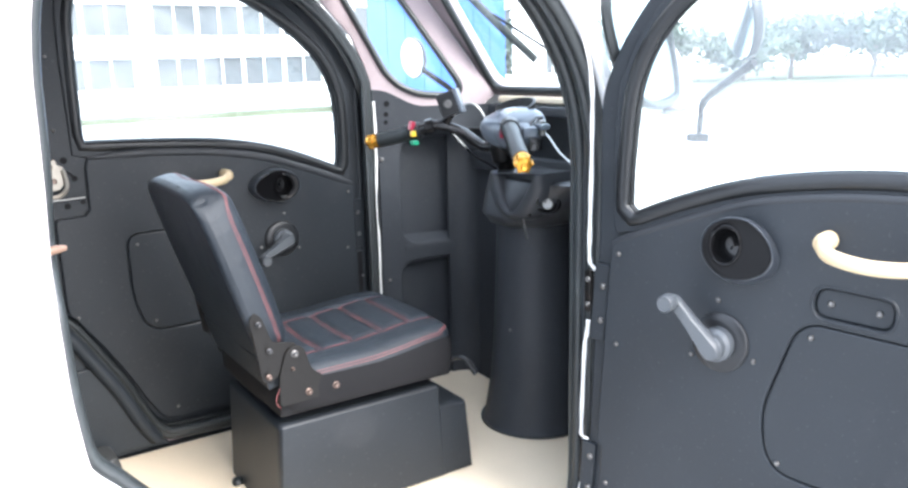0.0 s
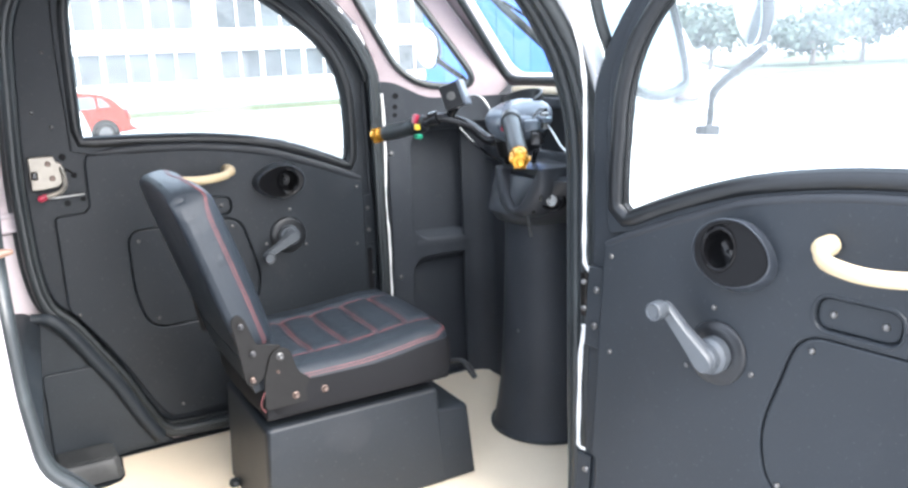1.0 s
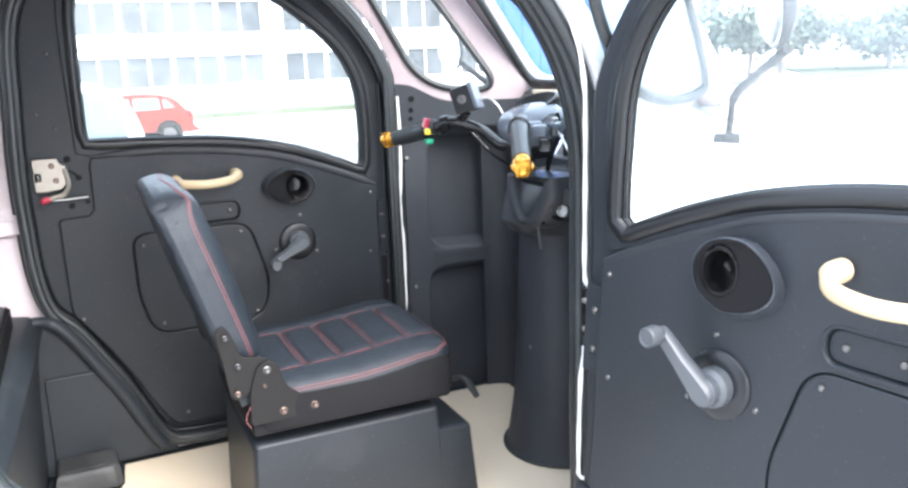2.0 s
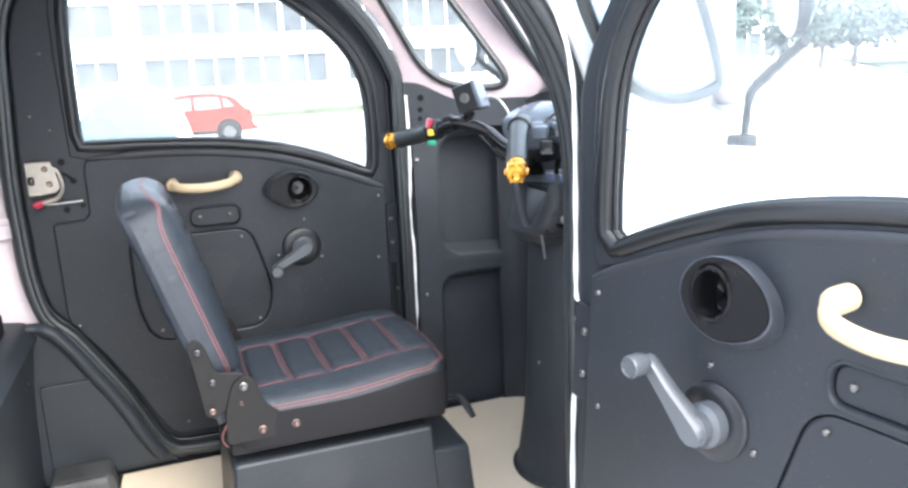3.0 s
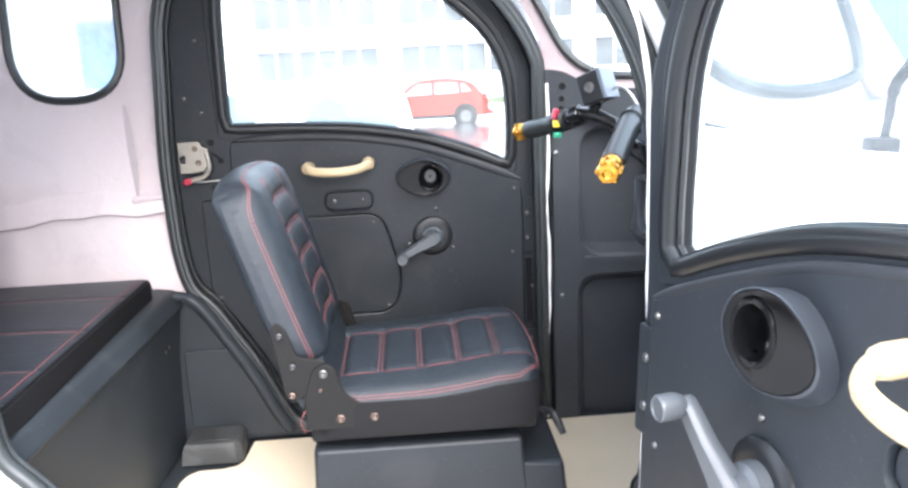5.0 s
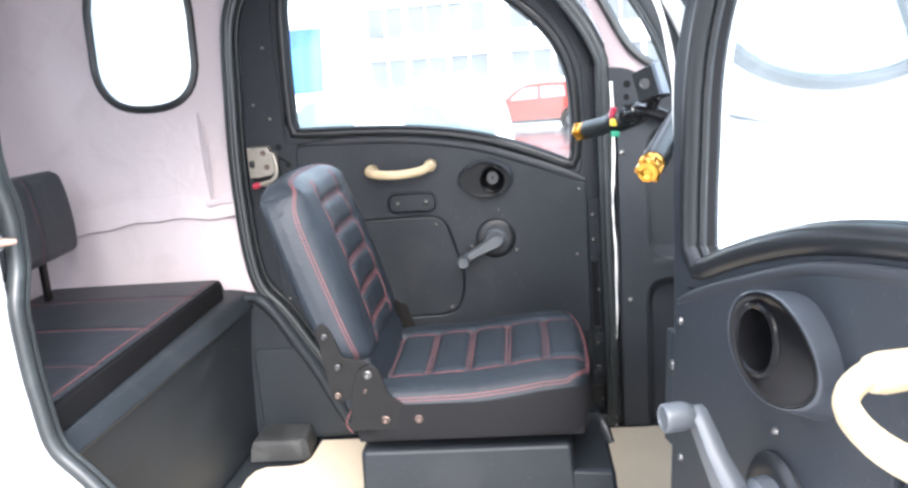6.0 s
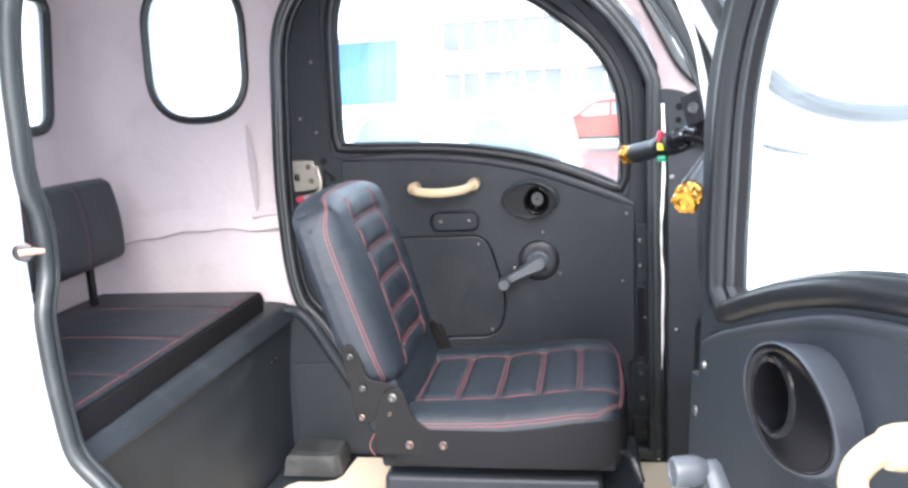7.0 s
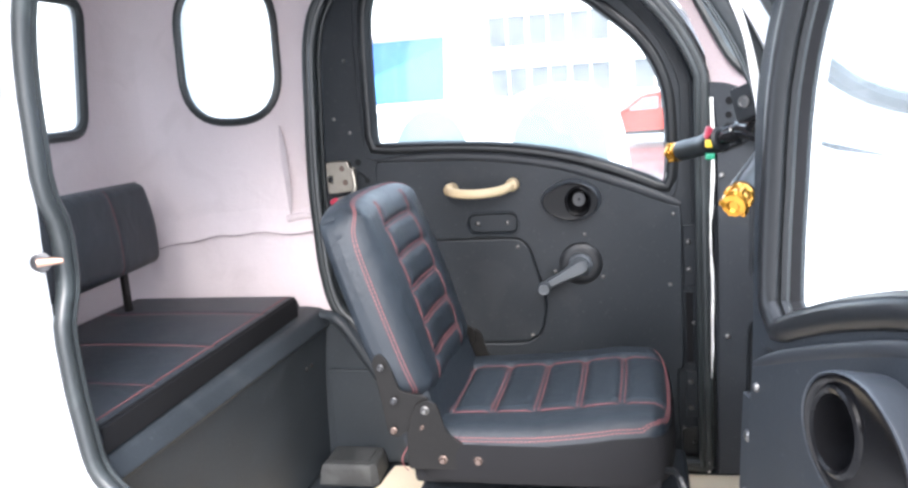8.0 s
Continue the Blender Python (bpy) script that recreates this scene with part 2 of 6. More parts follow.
def curve(pts, n=8, closed=True):
    """A smooth line through a few points (Catmull-Rom)."""
    pts = [Vector(p) for p in pts]
    out, k = [], len(pts)
    for i in range(k if closed else k - 1):
        a, b, c, d = (pts[(i + j) % k] if closed else pts[min(max(i + j, 0), k - 1)] for j in (-1, 0, 1, 2))
        for s in range(n):
            u = s / n
            out.append(0.5 * ((2 * b) + (c - a) * u + (2 * a - 5 * b + 4 * c - d) * u * u + (3 * b - a - 3 * c + d) * u ** 3))
    if not closed:
        out.append(pts[-1])
    return out


def rounded(corners, r, seg=5):
    """A closed polygon with its corners rounded; r is one radius or one for each corner."""
    pts, out, k = [Vector(c) for c in corners], [], len(corners)
    for i, p in enumerate(pts):
        rr = r[i] if isinstance(r, (list, tuple)) else r
        a, b = (pts[i - 1] - p), (pts[(i + 1) % k] - p)
        ra = min(rr, a.length * 0.48, b.length * 0.48)
        p0, p2 = p + a.normalized() * ra, p + b.normalized() * ra
        if rr <= 0:
            out.append(p)
            continue
        for s in range(seg + 1):
            u = s / seg
            out.append((1 - u) ** 2 * p0 + 2 * u * (1 - u) * p + u * u * p2)
    return out


def plate(loop, holes, depth, m, bevel=0.0):
    """A flat plate in the local xy plane with holes, of some depth along local z, laid into the world by m."""
    bm = bmesh.new()

    def level(inset, z):
        rings = [grown(ring, inset * (-1 if k == 0 else 1)) if inset else ring for k, ring in enumerate((loop, *holes))]
        rings = [[Vector((p[0], p[1], z)) for p in ring] for ring in rings]
        return rings, [bm.verts.new(p) for ring in rings for p in ring]
    steps = [(0.0, 0.0), (0.0, depth - bevel), (bevel * 0.3, depth - bevel * 0.3), (bevel, depth)] if bevel else [(0.0, 0.0), (0.0, depth)]
    levels = [level(*s) for s in steps]
    for (rings, vs), up_side in ((levels[0], False), (levels[-1], True)):
        for a, b, c in tessellate_polygon(rings):
            if len({a, b, c}) == 3:
                tri = (vs[a], vs[b], vs[c]) if up_side else (vs[c], vs[b], vs[a])
                if bm.faces.get(tri) is None:
                    bm.faces.new(tri)
    for (rings, low), (_, high) in zip(levels, levels[1:]):
        at = 0
        for ring in rings:
            k = len(ring)
            for i in range(k):
                j = (i + 1) % k
                bm.faces.new((low[at + i], low[at + j], high[at + j], high[at + i]))
            at += k
    bmesh.ops.recalc_face_normals(bm, faces=bm.faces)
    bm.normal_update()
    caps = bm.faces.layers.int.new("cap")
    for f in bm.faces:
        f[caps] = int(abs(f.normal.z) > 0.999)
    return apply(bm, m)


def tube(pts, r, seg=8, closed=False, squash=None):
    """A tube along a line; r is a radius or a list of radii. squash: (a, b) flattens its section."""
    bm = bmesh.new()
    pts = [Vector(p) for p in pts]
    k = len(pts)
    rings, normal = [], None
    for i, p in enumerate(pts):
        ahead = (pts[(i + 1) % k] - pts[i - 1]) if closed else (pts[min(i + 1, k - 1)] - pts[max(i - 1, 0)])
        ahead.normalize()
        if normal is None:
            normal = ahead.orthogonal().normalized()
            if abs(ahead.z) < 0.9:
                normal = (Vector((0, 0, 1)) - ahead * ahead.z).normalized()
        normal = (normal - ahead * normal.dot(ahead)).normalized()
        side = ahead.cross(normal)
        rad = r[i] if isinstance(r, (list, tuple)) else r
        sa, sb = squash or (1, 1)
        rings.append([bm.verts.new(p + (normal * math.cos(a) * sa + side * math.sin(a) * sb) * rad) for a in (2 * math.pi * j / seg for j in range(seg))])
    for i in range(k if closed else k - 1):
        a, b = rings[i], rings[(i + 1) % k]
        for j in range(seg):
            bm.faces.new((a[j], a[(j + 1) % seg], b[(j + 1) % seg], b[j]))
    if not closed:
        bm.faces.new(rings[0][::-1])
        bm.faces.new(rings[-1])
    return bm


def lathe(profile, m, seg=24):
    """A body of revolution round local z from (radius, height) pairs."""
    bm = bmesh.new()
    rings = []
    for r, h in profile:
        rings.append([bm.verts.new((max(r, 1e-4) * math.cos(2 * math.pi * j / seg), max(r, 1e-4) * math.sin(2 * math.pi * j / seg), h)) for j in range(seg)])
    for a, b in zip(rings, rings[1:]):
        for j in range(seg):
            bm.faces.new((a[j], a[(j + 1) % seg], b[(j + 1) % seg], b[j]))
    bm.faces.new(rings[0][::-1])
    bm.faces.new(rings[-1])
    return apply(bm, m)


def loft(loops, caps=True):
    bm = bmesh.new()
    rings = [[bm.verts.new(p) for p in lp] for lp in loops]
    n = len(rings[0])
    for a, b in zip(rings, rings[1:]):
        for j in range(n):
            bm.faces.new((a[j], a[(j + 1) % n], b[(j + 1) % n], b[j]))
    if caps:
        bm.faces.new(rings[0][::-1])
        bm.faces.new(rings[-1])
    return bm


def facing(at, normal):
    """A frame at `at` whose local z looks along the normal."""
    return Matrix.Translation(at) @ Vector(normal).to_track_quat("Z", "Y").to_matrix().to_4x4()


class Pad:
    """An upholstered pad: local u, v over its face, w outwards; grooves are (u0, v0, u1, v1) stretches in metres."""

    def __init__(self, m, a, b, thick, soft=0.03, crown=0.01, bow=0.18, grooves=(), deep=0.006, wide=0.009, dip=None, corner=0.0):
        self.m, self.a, self.b, self.thick, self.soft, self.crown, self.bow = m, a, b, thick, soft, crown, bow
        self.grooves, self.deep, self.wide, self.dip, self.corner = grooves, deep, wide, dip, corner

    def lift(self, x, y):
        a, b = self.a, self.b
        w = self.thick + self.crown * (1 - (x / a) ** 2) * (1 - (y / b) ** 2)
        if self.dip:
            w += self.dip(x, y)
        for u0, v0, u1, v1 in self.grooves:
            dx, dy = u1 - u0, v1 - v0
            s = max(0.0, min(1.0, ((x - u0) * dx + (y - v0) * dy) / (dx * dx + dy * dy)))
            d2 = (x - u0 - s * dx) ** 2 + (y - v0 - s * dy) ** 2
            w -= self.deep * math.exp(-d2 / (2 * (self.wide * 0.5) ** 2))
        tx, ty = (max(0.0, (q - (lim - self.soft)) / self.soft) for q, lim in ((abs(x), a), (abs(y), b)))
        t = min(1.0, (tx ** 4 + ty ** 4) ** 0.25)
        return w - (1 - math.sqrt(1 - t * t)) * self.soft

    def place(self, x, y, off=0.0):
        u, v = x / self.a, y / self.b
        pull = 1 - self.corner * abs(u * v) ** 6
        return self.m @ Vector((self.a * u * pull * math.sqrt(1 - self.bow * v * v / 2), self.b * v * pull * math.sqrt(1 - self.bow * u * u / 2), self.lift(x, y) + off))

    def mesh(self, nu=84, nv=84, tuck_in=0.97):
        bm = bmesh.new()

        def warp(i, n):
            s = 2 * i / n - 1
            return math.copysign(1 - (1 - abs(s)) ** 1.25, s) if abs(s) > 0 else 0.0
        grid = [[bm.verts.new(self.place(self.a * warp(i, nu), self.b * warp(j, nv))) for j in range(nv + 1)] for i in range(nu + 1)]
        for i in range(nu):
            for j in range(nv):
                bm.faces.new((grid[i][j], grid[i + 1][j], grid[i + 1][j + 1], grid[i][j + 1]))
        rim = [grid[i][0] for i in range(nu)] + [grid[nu][j] for j in range(nv)] + [grid[i][nv] for i in range(nu, 0, -1)] + [grid[0][j] for j in range(nv, 0, -1)]
        inv = self.m.inverted()
        last = rim
        for k, (w, tuck) in enumerate(((self.thick * 0.45, 1.012 if tuck_in < 1 else 1.0), (0.012, 1.0), (0.0, tuck_in))):
            ring = []
            for v in rim:
                p = inv @ v.co
                ring.append(bm.verts.new(self.m @ Vector((p.x * tuck, p.y * tuck, min(w, p.z)))))
            n = len(rim)
            for j in range(n):
                bm.faces.new((last[j], last[(j + 1) % n], ring[(j + 1) % n], ring[j]))
            last = ring
        bm.faces.new(last)
        return bm

    def seam(self, pts, r=0.0011, off=0.0004, step=0.0072):
        """A row of single stitches along a line."""
        bm = bmesh.new()
        for (x0, y0), (x1, y1) in zip(pts, pts[1:]):
            k = max(1, int(math.hypot(x1 - x0, y1 - y0) / step))
            for i in range(k):
                a, b = (self.place(x0 + (x1 - x0) * u, y0 + (y1 - y0) * u, off) for u in ((i + 0.05) / k, (i + 0.90) / k))
                way = (b - a).normalized()
                n = way.orthogonal().normalized() * r
                q = way.cross(n)
                rings = [[bm.verts.new(p + v) for v in (n * s, q * s, -n * s, -q * s)] for p, s in ((a, 0.5), (a + (b - a) * 0.25, 1.0), (a + (b - a) * 0.75, 1.0), (b, 0.5))]
                for c, d in zip(rings, rings[1:]):
                    for j in range(4):
                        bm.faces.new((c[j], c[(j + 1) % 4], d[(j + 1) % 4], d[j]))
                bm.faces.new(rings[0][::-1])
                bm.faces.new(rings[-1])
        return bm


# ---- the plan of the cabin: x forward, y across, z up; both sides mirror about y = MID ----
MID = 1.61
MIRROR_Y = Matrix.Translation((0, 2 * MID, 0)) @ Matrix.Diagonal((1, -1, 1, 1))
FLOOR_Z = 0.37


def side(y):
    """Local x, y over a side wall (world x, z); local z points into the cabin from the far side."""
    return Matrix(((1, 0, 0, 0), (0, 0, -1, y), (0, 1, 0, 0), (0, 0, 0, 1)))


def across(x):
    """Local x, y over a cross wall (world y, z); local z points forward."""
    return Matrix(((0, 0, 1, x), (1, 0, 0, 0), (0, 1, 0, 0), (0, 0, 0, 1)))


def flat(z):
    return Matrix.Translation((0, 0, z))


DOORWAY = curve([(1.142, 0.42), (1.146, 0.7), (1.148, 1.0), (1.148, 1.16), (1.134, 1.27), (1.095, 1.375), (1.02, 1.48), (0.91, 1.57), (0.76, 1.63),
                 (0.55, 1.655), (0.38, 1.632), (0.285, 1.56), (0.238, 1.46), (0.222, 1.28), (0.213, 1.12), (0.214, 1.0), (0.219, 0.89), (0.238, 0.803),
                 (0.286, 0.745), (0.334, 0.668), (0.383, 0.584), (0.435, 0.474), (0.469, 0.424), (0.53, 0.407), (0.8, 0.402), (1.09, 0.402)], 5)
PANE_SILL = curve([(0.366, 1.199), (0.508, 1.195), (0.65, 1.187), (0.75, 1.174), (0.84, 1.155), (0.92, 1.129), (0.985, 1.103), (1.045, 1.075)], 4, False)
PANE_LOOP = (PANE_SILL + curve([(1.05, 1.09), (1.053, 1.17), (1.045, 1.285), (1.007, 1.375), (0.938, 1.447), (0.83, 1.525), (0.68, 1.58), (0.5, 1.6), (0.41, 1.58), (0.375, 1.52), (0.366, 1.4), (0.363, 1.22)], 4, False))
REAR_PANE = rounded([(-0.146, 1.276), (0.119, 1.276), (0.127, 1.63), (-0.138, 1.63)], 0.125, 9)


def grown(loop, d):
    """The loop moved outwards by d (it runs either way round)."""
    pts = [Vector((p[0], p[1])) for p in loop]
    area = sum(pts[i - 1].x * pts[i].y - pts[i].x * pts[i - 1].y for i in range(len(pts)))
    out = []
    for i, p in enumerate(pts):
        q = pts[(i + 1) % len(pts)] - pts[i - 1]
        n = Vector((q.y, -q.x)).normalized() * (1 if area > 0 else -1)
        out.append(p + n * d)
    return out


def on_side(loop, y):
    return [Vector((p[0], y, p[1])) for p in loop]


def near_shift(loop):
    return [Vector((p[0] - 0.05 * (1.148 - p[0]) / 0.93 - (0.016 * math.exp(-((p[1] - 0.75) / 0.07) ** 2) + 0.007 * max(0.0, min(1.0, (p[1] - 1.2) / 0.15)) if p[0] < 0.4 else 0.0), p[1])) for p in loop]


# ---- ground and floor ----
def drop(y):
    return -0.06 - 0.004 * max(0.0, min(y, 70.0) - 3.0)


bm = bmesh.new()
xs = [-3000, -600, -150, -60, -25, -12, -6, -3, 0, 3, 6, 9, 12, 16, 22, 30, 45, 70, 150, 600, 3000]
ys = [-3000, -600, -100, -30, -10, -4, 0, 3, 5, 8, 12, 16, 20, 25, 30, 40, 52, 70, 150, 600, 3000]
rows_ = [[bm.verts.new((x, y, drop(y))) for y in ys] for x in xs]
for i in range(len(xs) - 1):
    for j in range(len(ys) - 1):
        bm.faces.new((rows_[i][j], rows_[i + 1][j], rows_[i + 1][j + 1], rows_[i][j + 1]))
tagged(part("ground", bm, CONCRETE), "wet pale concrete yard reflecting the overcast sky", "ground", kind="structure")

mat_loop = ([(1.46, 1.12), (1.46, 2.06), (0.350, 2.05), (0.345, 2.0)] + [(0.342, 1.945), (0.330, 1.920), (0.298, 1.908), (0.238, 1.906), (0.215, 1.885), (0.205, 1.85)] + [(0.205, 1.16), (0.25, 1.12)])
tagged(part("floor", plate(mat_loop, [], 0.006, flat(FLOOR_Z - 0.006), 0.002), FLOOR), "beige vinyl mat on the cabin floor with a few scuffs", "floor", kind="structure")
tagged(part("floor_pan", rbox((1.95, 1.02, 0.05), (0.56, MID, FLOOR_Z - 0.033), 0.012), MOULD), "black floor pan under the mat", "floor", kind="structure")

# ---- side walls ----
wall_outline = [(-0.40, 0.34), (1.158, 0.34), (1.158, 1.29), (1.12, 1.40), (1.02, 1.53), (0.90, 1.64), (0.70, 1.70), (-0.40, 1.70)]
skin_outline = [(-0.42, 0.16), (1.62, 0.16), (1.62, 1.05), (1.56, 1.172), (1.168, 1.185), (1.165, 1.30), (1.12, 1.42), (1.03, 1.54), (0.91, 1.66), (0.70, 1.72), (-0.42, 1.72)]


def side_wall(name, near):
    door = near_shift(DOORWAY) if near else DOORWAY
    hole, ring = grown(door, 0.012), grown(door, 0.004)
    m = MIRROR_Y if near else Matrix()

    def rim(d_front, d_rear):
        return [a if a[0] > 0.6 else b for a, b in zip(grown(door, d_front), grown(door, d_rear))] if near else grown(door, d_front)
    pane = [p - Vector((0.09 if near else 0.0, 0)) for p in REAR_PANE]
    wall = part(name, plate(wall_outline, [hole, pane], 0.014, m @ side(2.116), 0.0), LINING)
    tagged(wall, "cabin side wall lined with pale pink felt, wrinkled along a seam", "wall", kind="structure")
    part("body_skin", plate(skin_outline, [rim(0.02, 0.022), grown(pane, 0.004)], 0.03, m @ side(2.15), 0.0), WHITE, wall, "white outer body panel")
    def dent(p):
        return 0.029 * math.exp(-((p[1] - 1.122) / 0.08) ** 4) if near and p[0] < 0.4 else 0.0
    part("door_seal", apply(tube([Vector((p[0] if near else min(p[0], 1.129), 2.056 - dent(p), p[1])) for p in grown(door, 0.010 if near else 0.006)], 0.0158 if near else 0.016, 12, True, (0.9, 1.1)), m), RUBBER, wall, "black rubber door seal")
    part("seal_lip", apply(tube([Vector((p[0] if near else min(p[0], 1.118), 2.044 - dent(p), p[1])) for p in grown(door, 0.001 if near else -0.004)], 0.0062 if near else 0.008, 8, True), m), RUBBER, wall, "rounded lip of the door seal")
    # The far flange is coloured black to give the shade in the door gap.
    part("door_frame", plate(rim(0.032, 0.052), [rim(0.013, 0.034) if near else grown(door, -0.007)], 0.074 if near else 0.055, m @ side(2.149), 0.004), WHITE if near else RUBBER, wall, "door frame flange, on the far side black for the shaded gap")
    if near:
        front_run = [Vector((p[0], 2.094, p[1])) for p in grown(door, 0.006) if p[0] > 0.78 and p[1] > 0.40]
        part("outer_seal", apply(tube(front_run, 0.0145, 10, False, (0.9, 1.2)), m), RUBBER, wall, "outer lobe of the door seal")
        part("jamb_rubber", apply(tube([p + Vector((-0.002, 0.028, 0)) for p in front_run], 0.013, 10), m), RUBBER, wall, "rubber edging along the front jamb")
        part("seal_flange", plate(rim(0.031, 0.051), [rim(0.013, 0.014)], 0.014, m @ side(2.0745), 0.002), WHITE, wall, "white flange behind the door seal")
    part("window_seal", apply(tube([Vector((p[0], 2.102, p[1])) for p in pane], 0.0105, 8, True), m), RUBBER, wall, "black rubber window seal")
    g = part("window_pane", plate(grown(pane, 0.006), [], 0.004, m @ side(2.125)), WASHED_OUT, wall, "side window glass with a whitish film for the washed-out view")
    g.visible_shadow = False
    if near:
        return wall
    seam = [Vector((x, 2.1005, z)) for x, z in ((-0.38, 0.945), (-0.285, 0.953), (-0.17, 0.972), (-0.058, 0.986), (0.05, 0.988), (0.13, 0.984), (0.205, 0.992))]
    flap = []
    for p in curve(seam, 8, False):
        lift = 0.006 + 0.003 * math.sin(31 * p.x) ** 2 + 0.012 * math.exp(-((p.x - 0.2) / 0.06) ** 2)
        z = p.z + 0.0025 * math.sin(47 * p.x)
        flap.append([Vector((p.x, 2.1016, z + 0.002)), Vector((p.x, 2.1016 - lift, z)), Vector((p.x, 2.1012 - lift, z + 0.006)), Vector((p.x, 2.1014 - lift * 0.5, z + 0.03)), Vector((p.x, 2.1018, z + 0.06))])
    part("felt_seam", apply(loft(flap), m), LINING, wall, "loose turned-over edge of the felt", 60)
    # Thin grey tube paints the shadow gap under the turned-over felt.
    part("seam_gap_shade", apply(tube([Vector((r[1].x, r[1].y + 0.0015, r[1].z - 0.0008)) for r in flap], 0.0016, 6), m), SEAM_SHADE, wall, "grey line drawing the shaded gap along the felt seam")
    fold = [Vector((x, 2.1, z)) for x, z in ((0.10, 1.02), (0.15, 1.028), (0.205, 1.026))]
    part("felt_fold", apply(tube(curve(fold, 5, False), [0.001] + [0.012] * 9 + [0.018], 10, squash=(0.8, 0.9)), m), LINING, wall, "puckered fold in the felt")
    for x0, z0, z1, w in ((0.112, 1.03, 1.26, 0.022),):
        pleat = [Vector((x0 + 0.006 * math.sin(9 * z), 2.1035, z)) for z in (z0 + (z1 - z0) * i / 12 for i in range(13))]
        part("felt_pleat", tube(pleat, [w * math.sin(math.pi * (i + 0.4) / 12.8) ** 0.7 + 0.001 for i in range(13)], 14, squash=(0.10, 1.6)), LINING, wall, "soft upright pleat in the felt", 70)
    return wall


wall_far = side_wall("wall_left", False)
wall_near = side_wall("wall_right", True)

# far: pale edge of the body shell between door seal and front liner; near: white tubes for daylight in the hinge gap
for nm in (wall_far, wall_near):
    yy = 2.047
    if nm is wall_far:
        lines = [((1.133, yy, 0.38), (1.134, yy, 0.43), (1.1365, yy, 0.47), (1.134, yy, 0.52), (1.1335, yy, 0.57), (1.139, yy, 0.62), (1.144, yy, 0.68), (1.145, yy, 0.76), (1.1468, yy, 0.85), (1.1425, yy, 0.91), (1.1415, yy, 0.97), (1.146, yy, 1.03), (1.149, yy, 1.09), (1.150, yy, 1.18), (1.148, yy, 1.262))]
    else:
        # White tubes stand in for daylight showing between seal and open door.
        lines = [((1.128, 1.083, 0.953), (1.1215, 1.090, 0.965), (1.1195, 1.092, 0.985), (1.1198, 1.0915, 1.05), (1.119, 1.088, 1.15), (1.1185, 1.0865, 1.25), (1.114, 1.083, 1.31), (1.098, 1.079, 1.38), (1.062, 1.074, 1.455), (1.005, 1.070, 1.53)),
                 ((1.126, 1.098, 0.578), (1.1165, 1.1065, 0.588), (1.115, 1.107, 0.61), (1.1135, 1.1015, 0.70), (1.1165, 1.100, 0.79), (1.120, 1.098, 0.815), (1.1215, 1.096, 0.845)),
                 ((1.118, 1.114, 0.38), (1.1175, 1.1135, 0.44), (1.119, 1.112, 0.475))]
    for line in lines:
        edge_line = curve(line, 6, False)
        part("edge_and_gap_light", tube(edge_line, [0.0036 + 0.0008 * i / len(edge_line) + 0.0006 * math.sin(0.9 * i) for i in range(len(edge_line))], 6), EDGE_WHITE, nm, "raw white fibreglass edge, on the near side daylight in the hinge gap drawn as a tube")
for zc, h in ((0.902, 0.088), (0.530, 0.070)):
    leaf = part("hinge_leaf", rbox((0.018, 0.014, h), (1.138, 1.110, zc), 0.002), BRACKET, wall_near, "black hinge leaf on the frame")
    for dz in (-0.3, 0.3):
        part("screw", lathe([(0.0058, 0), (0.0055, 0.0015), (0.004, 0.0035), (0.001, 0.0042)], facing((1.1285, 1.106, zc + dz * h), (-0.8, -0.6, 0)), 10), SCREW, leaf)

# ---- roof and back wall ----
def arch(x, h, rise):
    out = []
    for i in range(25):
        s = -1 + 2 * i / 24
        out.append(Vector((x, MID + 0.555 * s, h + rise * (1 - abs(s) ** 2.6))))
    return out


top = [arch(x, z, r) for x, z, r in ((-0.42, 1.66, 0.04), (-0.38, 1.69, 0.06), (0.2, 1.70, 0.075), (0.72, 1.70, 0.075), (0.95, 1.66, 0.06), (1.06, 1.58, 0.05))]
loops = [[*a, *[p + Vector((0, 0, 0.02)) for p in reversed(a)]] for a in top]
tagged(part("roof", loft(loops), WHITE), "white curved roof shell", "roof", kind="structure")
loops = [[*[p - Vector((0, 0, 0.012)) for p in a], *[p - Vector((0, 0, 0.003)) for p in reversed(a)]] for a in top]
tagged(part("ceiling", loft(loops), LINING), "pale pink felt headlining", "ceiling", kind="structure")
back_pane = rounded([(1.245, 1.275), (1.975, 1.275), (2.03, 1.60), (1.19, 1.60)], 0.05, 6)
wall_back = tagged(part("wall_back", plate([(1.12, 0.34), (2.10, 0.34), (2.10, 1.70), (1.12, 1.70)], [back_pane], 0.016, across(-0.376)), LINING), "rear cabin wall lined with pale pink felt", "wall", kind="structure")
part("body_skin", plate([(1.075, 0.2), (2.145, 0.2), (2.145, 1.70), (1.075, 1.70)], [grown(back_pane, 0.004)], 0.02, across(-0.40)), WHITE, wall_back, "white outer body panel")
part("window_seal", tube([Vector((-0.358, p[0], p[1])) for p in back_pane], 0.014, 8, True), RUBBER, wall_back, "black rubber window seal")
g = part("window_pane", plate(grown(back_pane, 0.004), [], 0.004, across(-0.382)), GLASS, wall_back, "clear rear window glass")
g.visible_shadow = False
